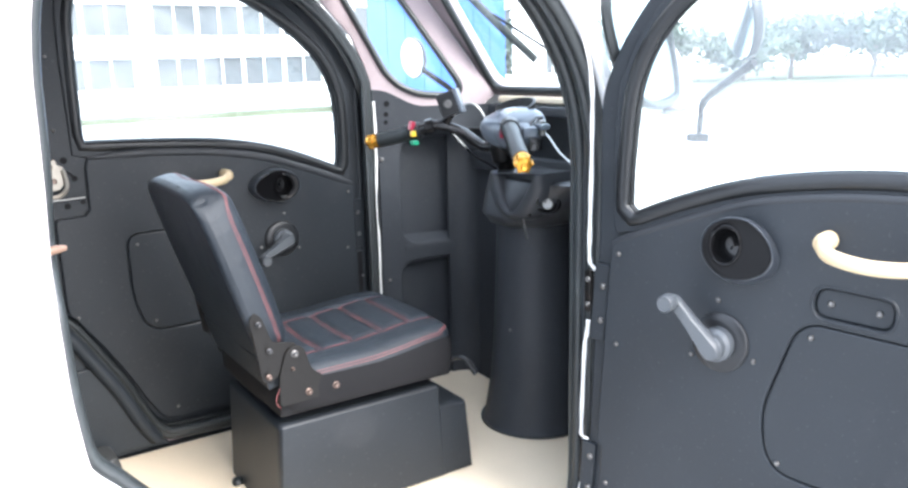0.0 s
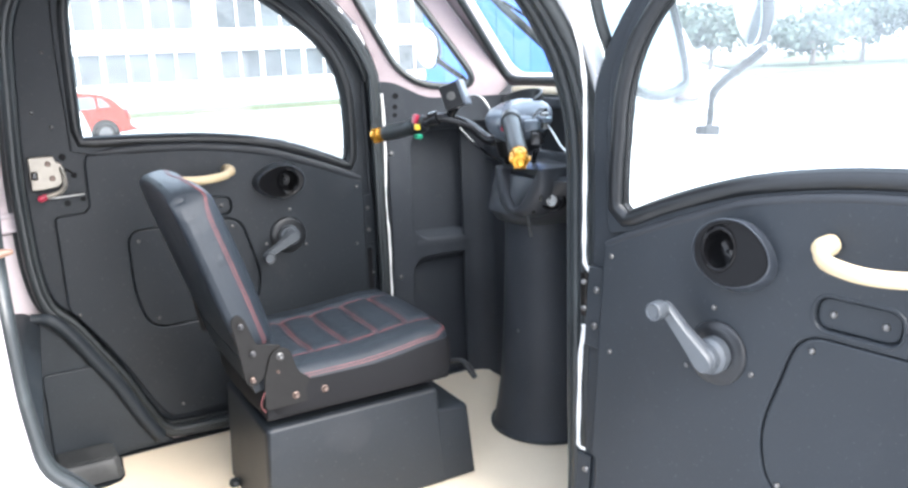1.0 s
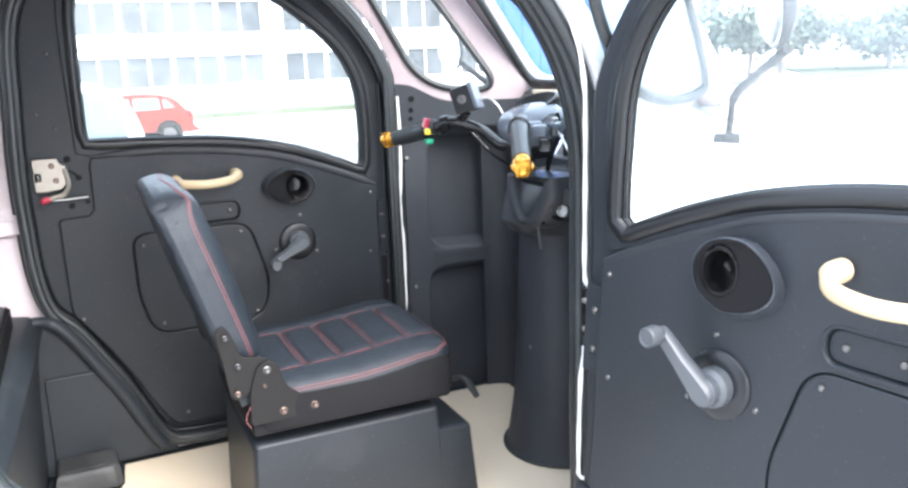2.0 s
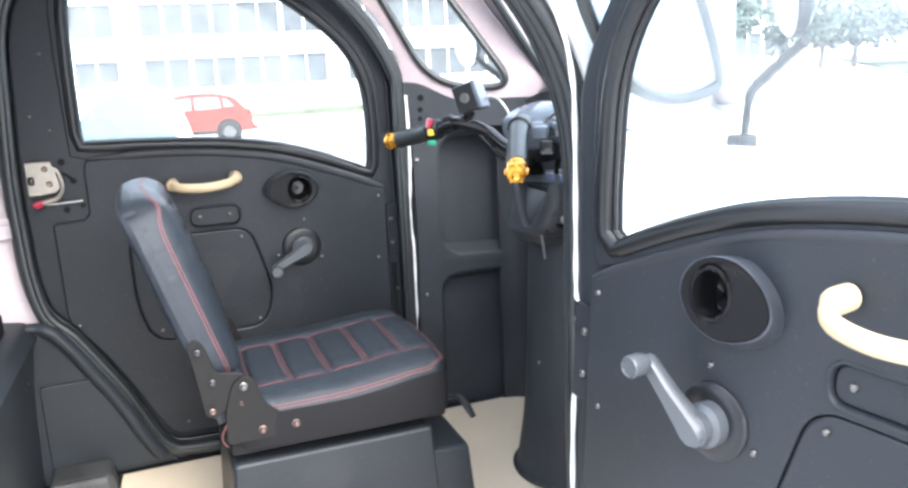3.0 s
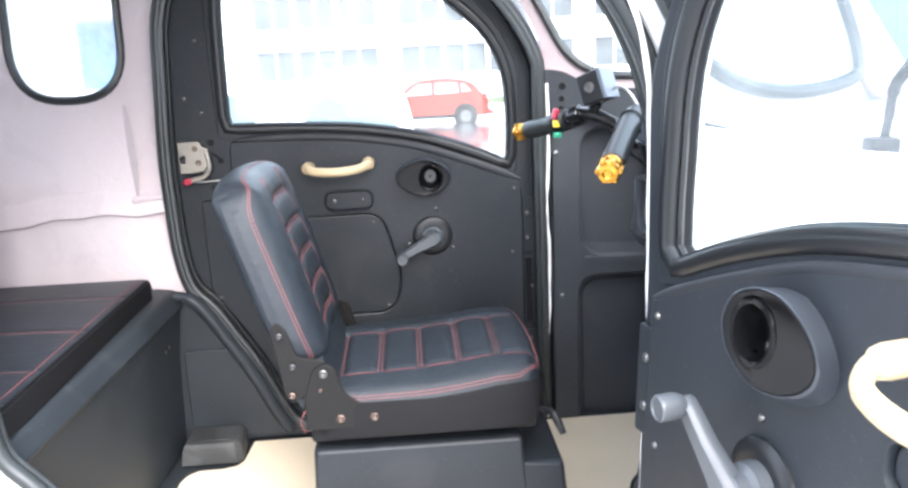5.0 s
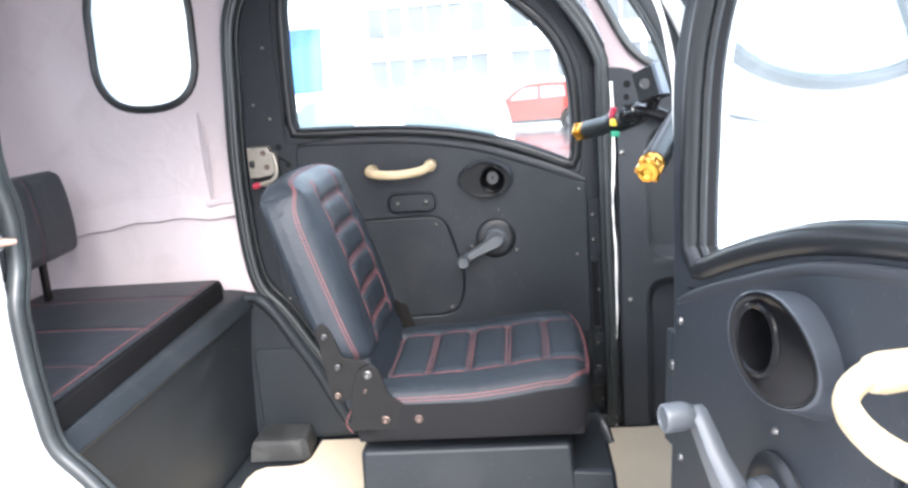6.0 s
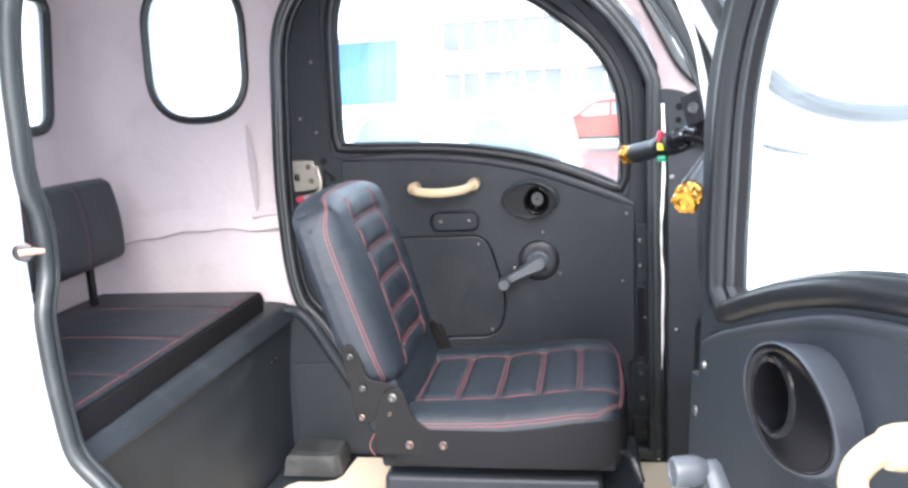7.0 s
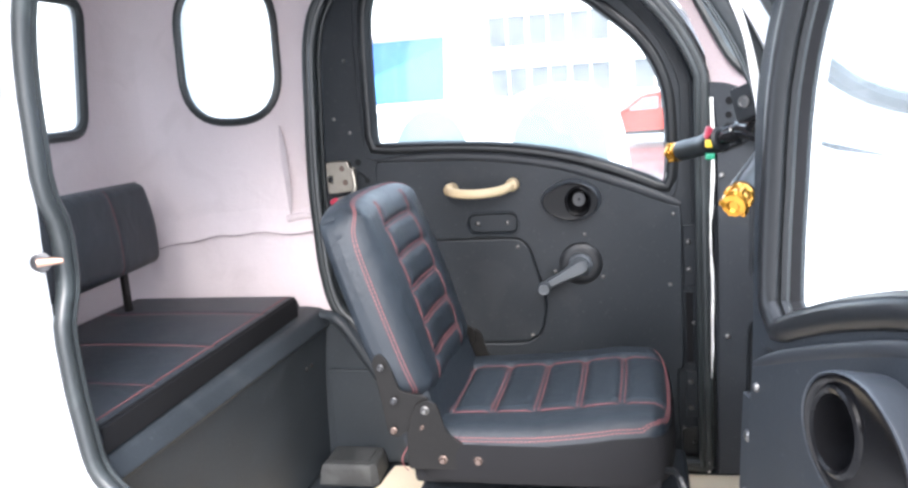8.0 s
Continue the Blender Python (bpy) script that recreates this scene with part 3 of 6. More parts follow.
for flip in (Matrix(), MIRROR_Y):
    col = [Vector((-0.36 + 0.09 * (1 - math.sin(a)), 2.1022 - 0.092 * (1 - math.cos(a)), 0)) for a in (math.pi / 2 * i / 8 for i in range(9))]
    loops = [[*[p + Vector((0, 0, z)) for p in col], Vector((-0.36, 2.105, z))] for z in (0.75, 1.1, 1.4, 1.71)]
    tagged(part("corner_lining", apply(loft(loops), flip), LINING, wall_back), "rounded felt corner")

# ---- front bulkhead ----
front = thing("wall_front", (1.47, MID, FLOOR_Z), "black moulded front bulkhead with pressed panels", "wall", kind="structure")
for flip in (Matrix(), MIRROR_Y):
    sunk = 0.024 if flip == Matrix() else 0.0
    part("side_liner", apply(plate([(1.152, 0.36), (1.50, 0.36), (1.50, 1.155), (1.152, 1.25)], [], 0.02, side(2.092 + sunk)), flip), LINER, front, "black side liner behind the panels")
    frame_loop = rounded([(1.153, 0.372), (1.222, 0.372), (1.226, 0.765), (1.46, 0.765), (1.46, 0.812), (1.262, 0.826), (1.232, 0.856), (1.232, 1.147), (1.46, 1.147), (1.46, 1.165), (1.153, 1.252)],
                         [0.004, 0.01, 0.05, 0, 0, 0.02, 0.03, 0.06, 0, 0, 0.004], 6)
    part("side_frame", apply(plate(frame_loop, [], 0.022 + sunk, side(2.071 + sunk), 0.007), flip), LINER, front, "raised frame of the liner")
    shelf_rows = [[Vector((x, y, z - 0.05 * (x - 1.26))) for y, z in ((2.0475, 0.800), (2.0475, 0.816), (2.0505, 0.8225), (2.057, 0.8275), (2.066, 0.832), (2.0735 + sunk, 0.846), (2.0735 + sunk, 0.800))] for x in (1.238, 1.30, 1.38, 1.455)]
    part("ledge", apply(loft(shelf_rows), flip), LINER, front, "sloping moulded ledge")
    part("low_panel", apply(plate(rounded([(1.238, 0.374), (1.46, 0.374), (1.46, 0.745), (1.238, 0.745)], [0.004, 0, 0, 0.05], 6), [], 0.006, side(2.074 + sunk), 0.003), flip), LINER, front, "pressed lower panel")
    quarter = [Vector((1.40 + 0.08 * math.sin(a), 1.97 + 0.08 * math.cos(a), 0)) for a in (math.pi / 2 * i / 8 for i in range(9))]
    loops = [[*[p + Vector((0, 0, z)) for p in quarter], Vector((1.52, 1.97, z)), Vector((1.52, 2.06, z)), Vector((1.40, 2.06, z))] for z in (0.36, 0.8, 1.165)]
    part("corner", apply(loft(loops), flip), LINER, front, "rounded inner corner")
    for k, (x, z) in enumerate(((1.169, 1.091), (1.179, 0.719), (1.186, 0.47))):
        if k < 2:
            part("screw", apply(lathe([(0.0065, 0), (0.0065, 0.002), (0.005, 0.0045), (0.001, 0.0055)], facing((x, 2.049, z), (0, -1, 0)), 10), flip), STEEL, front)
part("bulkhead", plate([(1.2, 0.36), (2.02, 0.36), (2.02, 1.05), (1.2, 1.05)], [], 0.03, across(1.475)), LINER, front)
part("shelf_back", plate([(1.36, 1.03), (1.86, 1.03), (1.86, 1.25), (1.36, 1.25)], [], 0.02, across(1.56)), LINER, front)
part("shelf", rbox((0.11, 0.80, 0.02), (1.515, MID, 1.055), 0.005), LINER, front, "open dash shelf")
part("shelf_lip", rbox((0.03, 0.82, 0.05), (1.475, MID, 1.075), 0.01), LINER, front, "front lip of the dash shelf")
part("dash_top", rbox((0.10, 0.55, 0.018), (1.515, MID, 1.232), 0.006), LINER, front, "black dash top")
part("dash_rail", rbox((0.022, 0.62, 0.03), (1.476, MID, 1.228), 0.008), LINER, front, "black dash edge")
part("sill_strip", rbox((0.05, 0.56, 0.02), (1.505, MID, 1.258), 0.006), FLOOR, front, "beige strip under the windscreen")

# ---- windscreen, quarter windows and pillars ----
LEAN = math.atan2(0.158, 0.225)
ws = Matrix.Translation((1.515, MID, 1.262)) @ Matrix(((0, -math.sin(LEAN), math.cos(LEAN), 0), (1, 0, 0, 0), (0, math.cos(LEAN), math.sin(LEAN), 0), (0, 0, 0, 1)))
screen = thing("windscreen", (1.515, MID, 1.262), "raked windscreen with black rubber seal in a pale frame", "window", kind="structure")
ws_pane = rounded([(-0.315, 0.028), (0.315, 0.028), (0.305, 0.44), (-0.305, 0.44)], 0.05, 6)
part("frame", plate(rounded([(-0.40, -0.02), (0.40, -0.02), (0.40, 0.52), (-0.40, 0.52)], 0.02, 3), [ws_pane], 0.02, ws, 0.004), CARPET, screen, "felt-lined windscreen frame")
part("outer_frame", plate(rounded([(-0.41, -0.03), (0.41, -0.03), (0.41, 0.53), (-0.41, 0.53)], 0.02, 3), [grown(ws_pane, 0.002)], 0.015, ws @ Matrix.Translation((0, 0, 0.021)), 0.004), WHITE, screen, "white outer frame")
part("side_return", plate(rounded([(-0.414, -0.034), (0.414, -0.034), (0.414, 0.534), (-0.414, 0.534)], 0.02, 3), [rounded([(-0.404, -0.024), (0.404, -0.024), (0.404, 0.524), (-0.404, 0.524)], 0.02, 3)], 0.034, ws @ Matrix.Translation((0, 0, -0.002))), WHITE, screen, "white outer return of the frame")
part("seal", apply(tube([Vector((p[0], p[1], 0.0)) for p in ws_pane], 0.011, 8, True), ws), RUBBER, screen, "black rubber seal")
g = part("pane", plate(grown(ws_pane, 0.003), [], 0.004, ws @ Matrix.Translation((0, 0, 0.014))), GLASS, screen, "clear windscreen glass")
g.visible_shadow = False
along = Vector((0.26, -0.11, 0)).normalized()
up = Vector((0, -0.04, 1)).normalized()
out_ = along.cross(up).normalized()
qm = Matrix.Translation((1.15, 2.062, 1.25)) @ Matrix(((along.x, up.x, -out_.x, 0), (along.y, up.y, -out_.y, 0), (along.z, up.z, -out_.z, 0), (0, 0, 0, 1)))
q_pane = rounded([(0.075, 0.032), (0.290, 0.018), (0.03, 0.38), (-0.115, 0.38)], [0.10, 0.075, 0.03, 0.03], 9)
q_out = [(0.0, 0.040), (0.040, 0.034), (0.075, 0.016), (0.115, -0.004), (0.145, -0.012), (0.33, -0.012), (0.37, 0.02), (0.05, 0.45), (-0.24, 0.45), (-0.14, 0.30), (-0.055, 0.20), (-0.015, 0.11)]
for flip in (Matrix(), MIRROR_Y):
    q = thing("quarter_window", flip @ Vector((1.25, 2.03, 1.26)), "small slanted quarter window in a pale felt-lined pillar", "window", "quarter windows", "structure")
    part("apron", apply(plate(rounded([(-0.004, -0.075), (0.40, -0.075), (0.40, -0.006), (0.145, -0.006), (0.113, 0.003), (0.075, 0.023), (0.038, 0.042), (-0.004, 0.046)], [0.006, 0.006, 0.006, 0.02, 0.02, 0.02, 0.02, 0.006], 3), [], 0.014, qm @ Matrix.Translation((0, 0, -0.010)), 0.004), flip), LINER, q, "black moulded apron below the pillar")
    # Holes are not cut: black discs give their dark inside.
    for u, v, r in ((0.0425, 0.004, 0.0088), (0.0405, -0.0265, 0.0074), (0.039, -0.050, 0.0066)):
        part("hole", apply(lathe([(r, 0), (r, 0.0010), (r * 0.8, 0.0012), (0.001, 0.0006)], qm @ Matrix.Translation((u, v, -0.0102)) @ Matrix.Rotation(math.pi, 4, "X"), 14), flip), BOARD, q, "dark disc painting the shade of a round moulded hole")
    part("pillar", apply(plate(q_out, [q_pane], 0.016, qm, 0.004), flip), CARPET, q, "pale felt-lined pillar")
    part("outer_skin", apply(plate([(-0.012, -0.07), (0.40, -0.07), (0.42, 0.0), *grown(q_out, 0.004)[6:]], [grown(q_pane, 0.002)], 0.014, qm @ Matrix.Translation((0, 0, 0.018)), 0.003), flip), WHITE, q, "white outer skin")
    part("seal", apply(tube([Vector((p[0], p[1], 0.0)) for p in q_pane], 0.010, 8, True), flip @ qm), RUBBER, q, "black rubber seal")
    part("outer_seal", apply(tube([Vector((p[0], p[1], 0.024)) for p in q_pane], 0.007, 8, True), flip @ qm), RUBBER, q, "black outer rubber seal")
    g = part("pane", apply(plate(grown(q_pane, 0.003), [], 0.004, qm @ Matrix.Translation((0, 0, 0.015))), flip), GLASS, q, "clear quarter glass")
    g.visible_shadow = False
    if flip != Matrix():
        # flush outer quarter light, seen through the open door's glass
        om = flip @ qm @ Matrix.Translation((0, 0, 0.10))
        o_pane = curve([(-0.10, 0.22), (-0.058, 0.115), (0.02, 0.045), (0.13, 0.016), (0.245, 0.022), (0.275, 0.052), (0.225, 0.16), (0.14, 0.28), (0.0, 0.31)], 5)
        part("outer_light_seal", apply(tube([Vector((p[0], p[1], 0.004)) for p in o_pane], 0.011, 8, True), om), RUBBER, q, "black rubber seal of the outer light")
        g = part("outer_light", apply(plate(grown(o_pane, 0.003), [], 0.004, Matrix()), om), SKY_SHEEN, q, "outer quarter glass with the sky's reflection put into its pale film")
for flip in (Matrix(), MIRROR_Y):
    lip = [[flip @ Vector(p) for p in row] for row in (((1.16, 2.152, 1.188), (1.60, 2.152, 1.176), (1.60, 2.152, 1.166), (1.16, 2.152, 1.178)), ((1.16, 2.112, 1.228), (1.56, 2.085, 1.168), (1.56, 2.085, 1.158), (1.16, 2.112, 1.218)), ((1.16, 2.075, 1.262), (1.56, 1.93, 1.238), (1.56, 1.93, 1.228), (1.16, 2.075, 1.252)))]
    tagged(part("cowl_shoulder", loft(lip), WHITE), "white sloping shoulder below the quarter window", "body panel", kind="structure")
tagged(part("scuttle", rbox((0.14, 0.80, 0.02), (1.60, MID, 1.232), 0.008), WHITE), "white scuttle panel below the windscreen", "body panel", kind="structure")
hood = loft([[Vector((x, MID + hw * math.cos(a), z0 + hh * max(0.0, math.sin(a)) ** 0.6)) for a in (math.pi * i / 16 for i in range(17))] for x, hw, z0, hh in ((1.60, 0.52, 0.3, 0.94), (1.66, 0.50, 0.3, 0.85), (1.80, 0.42, 0.32, 0.62), (1.92, 0.28, 0.36, 0.34), (1.96, 0.10, 0.42, 0.10))])
tagged(part("nose", hood, WHITE), "rounded white front nose of the three-wheeler", "body panel", kind="structure")


# ---- doors ----
RIDGE = curve([(0.367, 1.157), (0.50, 1.158), (0.61, 1.153), (0.71, 1.142), (0.82, 1.120), (0.92, 1.086), (1.01, 1.051), (1.080, 1.020)], 4, False)
FLAP = rounded([(0.437, 0.957), (0.722, 0.958), (0.768, 0.79), (0.742, 0.698), (0.465, 0.694), (0.437, 0.80)], [0.035, 0.04, 0.05, 0.05, 0.05, 0.04], 6)
POCKET = rounded([(0.586, 0.973), (0.702, 0.973), (0.702, 1.017), (0.586, 1.017)], 0.02, 5)


def stud(x, y, z, r=0.0062):
    return lathe([(r, 0), (r, 0.0015), (r * 0.75, 0.004), (r * 0.2, 0.005)], facing((x, y, z), (0, -1, 0)), 10)


def build_door(name, m, label, crank_turn, pane_mat, edge_x, rise, reach=0.089, pod_size=(0.834, 1.047, 0.0715, 0.0500, 0.0, 0.94, 0.0, 0.0, 1.05), grab=0.0):
    glazing = [Vector((p[0], p[1] + (rise * (0.45 + 0.55 * min(1.0, (1.06 - p[0]) / 0.45)) if k < len(PANE_SILL) else 0.0))) for k, p in enumerate(PANE_LOOP)]
    closed = edge_x > 1.15
    thin = 0.0 if closed else 0.016
    if thin:
        glazing = [p + Vector((0.009 * max(0.0, min(1.0, (p.x - 0.80) / 0.15)) * (1 + max(0.0, min(1.0, (p.y - 1.2) / 0.2))), 0)) if k >= len(PANE_SILL) else p for k, p in enumerate(glazing)]
    ridge = [p + Vector((0, rise * min(1.0, max(0.0, (1.08 - p.x) / 0.25)))) for p in RIDGE]

    door = thing(name, m @ Vector((0.68, 2.1, 0.41)), label, "door", "cabin doors", "structure")

    def add(nm, bm, mat, parent=door, lab="", sharp=38):
        return part(nm, apply(bm, m), mat, parent, lab, sharp)

    def free_edge(z):
        return edge_x if closed else edge_x - 0.016 * max(0.0, 0.95 - z) / 0.5 + 0.016 * max(0.0, min(1.0, (z - 1.02) / 0.22))
    door_out = [p + Vector((0.0 if closed or p[0] < 0.9 else 0.012 * max(0.0, min(1.0, (p[1] - 1.15) / 0.12)), 0)) for p in grown(DOORWAY, -0.010)]
    body_loop = [Vector((min(p.x, free_edge(p.y)), p.y)) for p in door_out]
    add("shell", plate(body_loop, [grown(glazing, 0.004)], 0.045 - thin, side(2.132 - thin), 0.006), PLASTIC, lab="black textured door shell")
    add("outer_skin", plate([Vector((min(p.x, free_edge(p.y) + 0.002), p.y)) for p in grown(door_out, 0.006)], [grown(glazing, 0.013 + 0.4 * thin)], 0.014, side(2.149 - thin), 0.0), WHITE, lab="white outer door skin")
    back = -0.012 if closed else 0.0
    if closed:
        add("edge_bead", tube(on_side([Vector((1.110, 1.30)), Vector((1.111, 1.08)), Vector((1.110, 0.46))], 2.088), 0.0065, 8), PLASTIC, lab="moulded bead beside the hinges")
    rim = curve([(0.330, 1.40), (0.336, 1.53), (0.375, 1.612), (0.52, 1.642), (0.72, 1.622), (0.885, 1.556), (1.030 + back, 1.427), (1.088 + back, 1.320), (1.0965 + back, 1.245), (1.0945 + back, 1.165), (1.0895 + back, 1.10), (1.084 + back, 1.055), (1.074 + back, 1.040), (1.060 + back, 1.042)], 4, False)
    foot_line = [p + Vector((0, 0.003)) for p in reversed(ridge) if p.x < 1.04 + back]
    add("window_surround", plate([*rim, *foot_line, Vector((0.334, 1.17))], [grown(glazing, 0.008)], 0.0065, side(2.0868), 0.0028), PLASTIC, lab="raised panel round the window")
    trim_loop = [*ridge, Vector((1.083, 0.99)), Vector((1.082, 0.640)), Vector((1.0815, 0.634)), Vector((1.070, 0.629)), Vector((1.069, 0.46)), Vector((1.06, 0.437)), Vector((0.50, 0.437)), Vector((0.477, 0.452)), Vector((0.449, 0.496)), Vector((0.400, 0.592)), Vector((0.351, 0.676)), Vector((0.303, 0.746)), Vector((0.283, 0.772)), Vector((0.278, 0.795)),
                 Vector((0.277, 1.008)), Vector((0.284, 1.015)), Vector((0.345, 1.018)), Vector((0.358, 1.032)), Vector((0.360, 1.14))]
    add("trim_panel", plate(trim_loop, [grown(FLAP, 0.0014), grown(POCKET, 0.0012)], 0.013, side(2.085), 0.004), PLASTIC, lab="black grained trim panel")
    add("flap", plate(FLAP, [], 0.010, side(2.0835), 0.004), PLASTIC, lab="removable access flap")
    add("pocket_plate", plate(POCKET, [], 0.006, side(2.0845), 0.002), PLASTIC, lab="small recessed plate")
    add("pocket_rim", tube(on_side(grown(POCKET, 0.005), 2.0725), 0.003, 6, True), PLASTIC, lab="raised rim")
    add("ridge", tube(on_side([p + Vector((0, 0.004 if closed else 0.0)) for p in ridge], 2.0765), [k * (1.0 if closed else 0.68) for k in [0.0015, 0.004, 0.0075] + [0.0105] * (len(ridge) - 6) + [0.0095, 0.008, 0.006]], 12, squash=(1.15, 0.72)), RIDGED, lab="rounded moulding below the window")
    add("window_gasket", tube(on_side(grown(glazing, 0.012), 2.084), 0.0125, 10, True, (1.1, 0.9)), GASKET, lab="black window gasket")
    add("gasket_lip", tube(on_side(grown(glazing, 0.001), 2.094), 0.005, 6, True), GASKET, lab="thin inner gasket lip")
    add("run_channel", loft([[Vector((p.x, y, p.y)) for p in grown(glazing, d)] for y, d in ((2.0865, 0.0035), (2.0865, 0.0015), (2.1265 - thin, 0.0015), (2.1265 - thin, 0.0035))], False), BOARD, lab="black felt glass channel")
    g = add("window_pane", plate(grown(glazing, 0.006), [], 0.004, side(2.131 - thin)), pane_mat, lab="clear drop window glass")
    g.visible_shadow = False
    # loudspeaker pod with a deep port
    n = 40

    px, pz, rx, rz, lean, port_w, turn, tilt_x, deep = pod_size

    def egg(k, h):
        oval_ = [(rx * k * math.cos(a), rz * (1 - 0.16 * max(0, -math.cos(a))) * k * math.sin(a)) for a in (2 * math.pi * i / n for i in range(n))]
        return [Vector((px + u * math.cos(turn) - v * math.sin(turn), 2.072 - deep * h * (1 + tilt_x * u / 0.039), pz + lean * h + u * math.sin(turn) + v * math.cos(turn))) for u, v in oval_]

    def disc(r, h):
        return [Vector((px + 0.018 + port_w * r * math.cos(a), 2.072 - deep * h * (1 + tilt_x * (0.018 + port_w * r * math.cos(a)) / 0.039), pz + lean * h + 0.018 * math.sin(turn) + r * 1.08 * math.sin(a))) for a in (2 * math.pi * i / n for i in range(n))]
    pod = add("speaker_pod", loft([egg(0.975, 0.0), egg(0.975, 0.006), egg(0.965, 0.012), egg(0.935, 0.0345), egg(0.920, 0.0380), egg(0.895, 0.0390), egg(0.880, 0.0360)], False), POD_RIM, lab="egg-shaped dark grey speaker pod")
    add("speaker_face", loft([egg(0.882, 0.0362), egg(0.870, 0.0384), egg(0.845, 0.0388), egg(0.80, 0.0378), disc(0.0325, 0.0372), disc(0.0315, 0.0405), disc(0.0292, 0.0420), disc(0.0262, 0.0405)], False), FACE, pod, "glossy black face with a round port")
    add("port", loft([disc(0.0264, 0.0407), disc(0.0252, 0.030), disc(0.0240, 0.018), disc(0.0205, 0.0105), disc(0.015, 0.0055), disc(0.003, 0.005)], False), PORT, pod, "deep dark speaker port")
    # window crank
    cx, cz = 0.850, 0.893
    crank = add("window_crank", lathe([(0.051, 0), (0.0505, 0.004), (0.046, 0.0085), (0.036, 0.010), (0.030, 0.009)], facing((cx, 2.072, cz), (0, -1, 0)), 32), SATIN, lab="grey window winder on a black disc")
    add("hub", lathe([(0.029, 0), (0.028, 0.016), (0.022, 0.022), (0.021, 0.036), (0.018, 0.039)], facing((cx, 2.063, cz), (0, -1, 0)), 28), GREY, crank, "stepped grey hub")
    d = Vector((math.cos(crank_turn), 0, math.sin(crank_turn)))
    side_ = Vector((-d.z, 0, d.x))
    arm_loops = []
    for s, w, y0, y1 in ((-0.018, 0.008, 2.036, 2.020), (-0.012, 0.0165, 2.040, 2.017), (0.0, 0.019, 2.042, 2.015), (0.02, 0.0160, 2.040, 2.014), (reach * 0.55, 0.0118, 2.033, 2.011), (reach - 0.008, 0.0108, 2.028, 2.009), (reach + 0.002, 0.009, 2.027, 2.010), (reach + 0.008, 0.004, 2.025, 2.013)):
        c = Vector((cx, 0, cz)) + d * s
        arm_loops.append([Vector((c.x + side_.x * w * u, y0 + (y1 - y0) * v, c.z + side_.z * w * u)) for u, v in ((-0.8, 0.05), (0.8, 0.05), (1, 0.3), (1, 0.7), (0.7, 1.0), (-0.7, 1.0), (-1, 0.7), (-1, 0.3))])
    add("arm", loft(arm_loops), GREY, crank, "tapered grey winder arm")
    kx, kz = cx + d.x * reach, cz + d.z * reach
    add("knob", lathe([(0.010, 0), (0.013, 0.006), (0.0145, 0.012), (0.0145, 0.030), (0.0125, 0.033), (0.011, 0.0325), (0.0105, 0.031)], facing((kx, 2.012, kz), (0, -1, 0)), 22), GREY, crank, "round grey knob")
    # grab handle
    path = curve([(0.551, 2.070, 1.085), (0.553, 2.034, 1.085), (0.572, 2.006, 1.081), (0.624, 1.996, 1.0785), (0.676, 2.006, 1.0825), (0.699, 2.034, 1.090), (0.701, 2.070, 1.090)], 5, False)
    path = [p + Vector((grab, 0 if closed else -0.012 * (2.07 - p.y) / 0.074, -0.4 * grab)) for p in path]
    rad = [0.0125 if i < 4 or i > len(path) - 5 else 0.0102 for i in range(len(path))]
    handle = add("grab_handle", tube(path, rad, 12, squash=(1.1, 0.9)), CREAM, lab="cream plastic grab handle")
    for hx, hz in ((0.552, 1.085), (0.700, 1.090)):
        add("end_cap", lathe([(0.0150, 0), (0.0152, 0.026), (0.0136, 0.0345), (0.0095, 0.0375), (0.0085, 0.035)], facing((hx + grab, 2.068, hz - 0.4 * grab), (0, -1, 0)), 18), CREAM, handle)
        add("screw", lathe([(0.0078, 0), (0.0078, 0.001), (0.003, 0.0022)], facing((hx + grab, 2.0325, hz - 0.4 * grab), (0, -1, 0)), 12), BRASS, handle)
    for x, z in ((1.064, 1.004), (1.054, 0.838), (0.862, 0.963), (0.789, 0.875), (0.901, 0.859), (0.701, 0.937), (0.727, 0.716), (0.460, 0.930), (0.487, 0.722), (0.301, 0.763), (1.052, 0.56), (0.52, 0.47)):
        add("screw", stud(x, 2.0725, z, 0.0048), SCREW)
    for x, z in ((0.607, 0.995), (0.679, 0.995)):
        add("screw", stud(x, 2.079, z, 0.0058), SCREW)
    for x, z in ((0.262, 1.267), (0.300, 1.231), (0.302, 1.405)):
        add("screw", stud(x, 2.0875, z, 0.0045), SCREW)
    # hinge strip between trim and seal
    for zc, hz in ((0.904, 0.146), (0.5635, 0.120)):
        hinge = add("hinge", plate(rounded([(1.086, zc - hz / 2), (1.1175, zc - hz / 2), (1.1175, zc + hz / 2), (1.086, zc + hz / 2)], 0.004, 3), [], 0.007, side(2.0865), 0.002), PLASTIC, lab="black steel hinge leaf")
        for dz in (-0.0325, 0.0325):
            add("screw", stud(1.0965, 2.0798, zc + dz, 0.0068), SCREW, hinge)
        add("knuckle", lathe([(0.007, -0.04), (0.007, 0.04)], Matrix.Translation((1.135, 2.118, zc)), 12), BRACKET, hinge, "hinge knuckle")
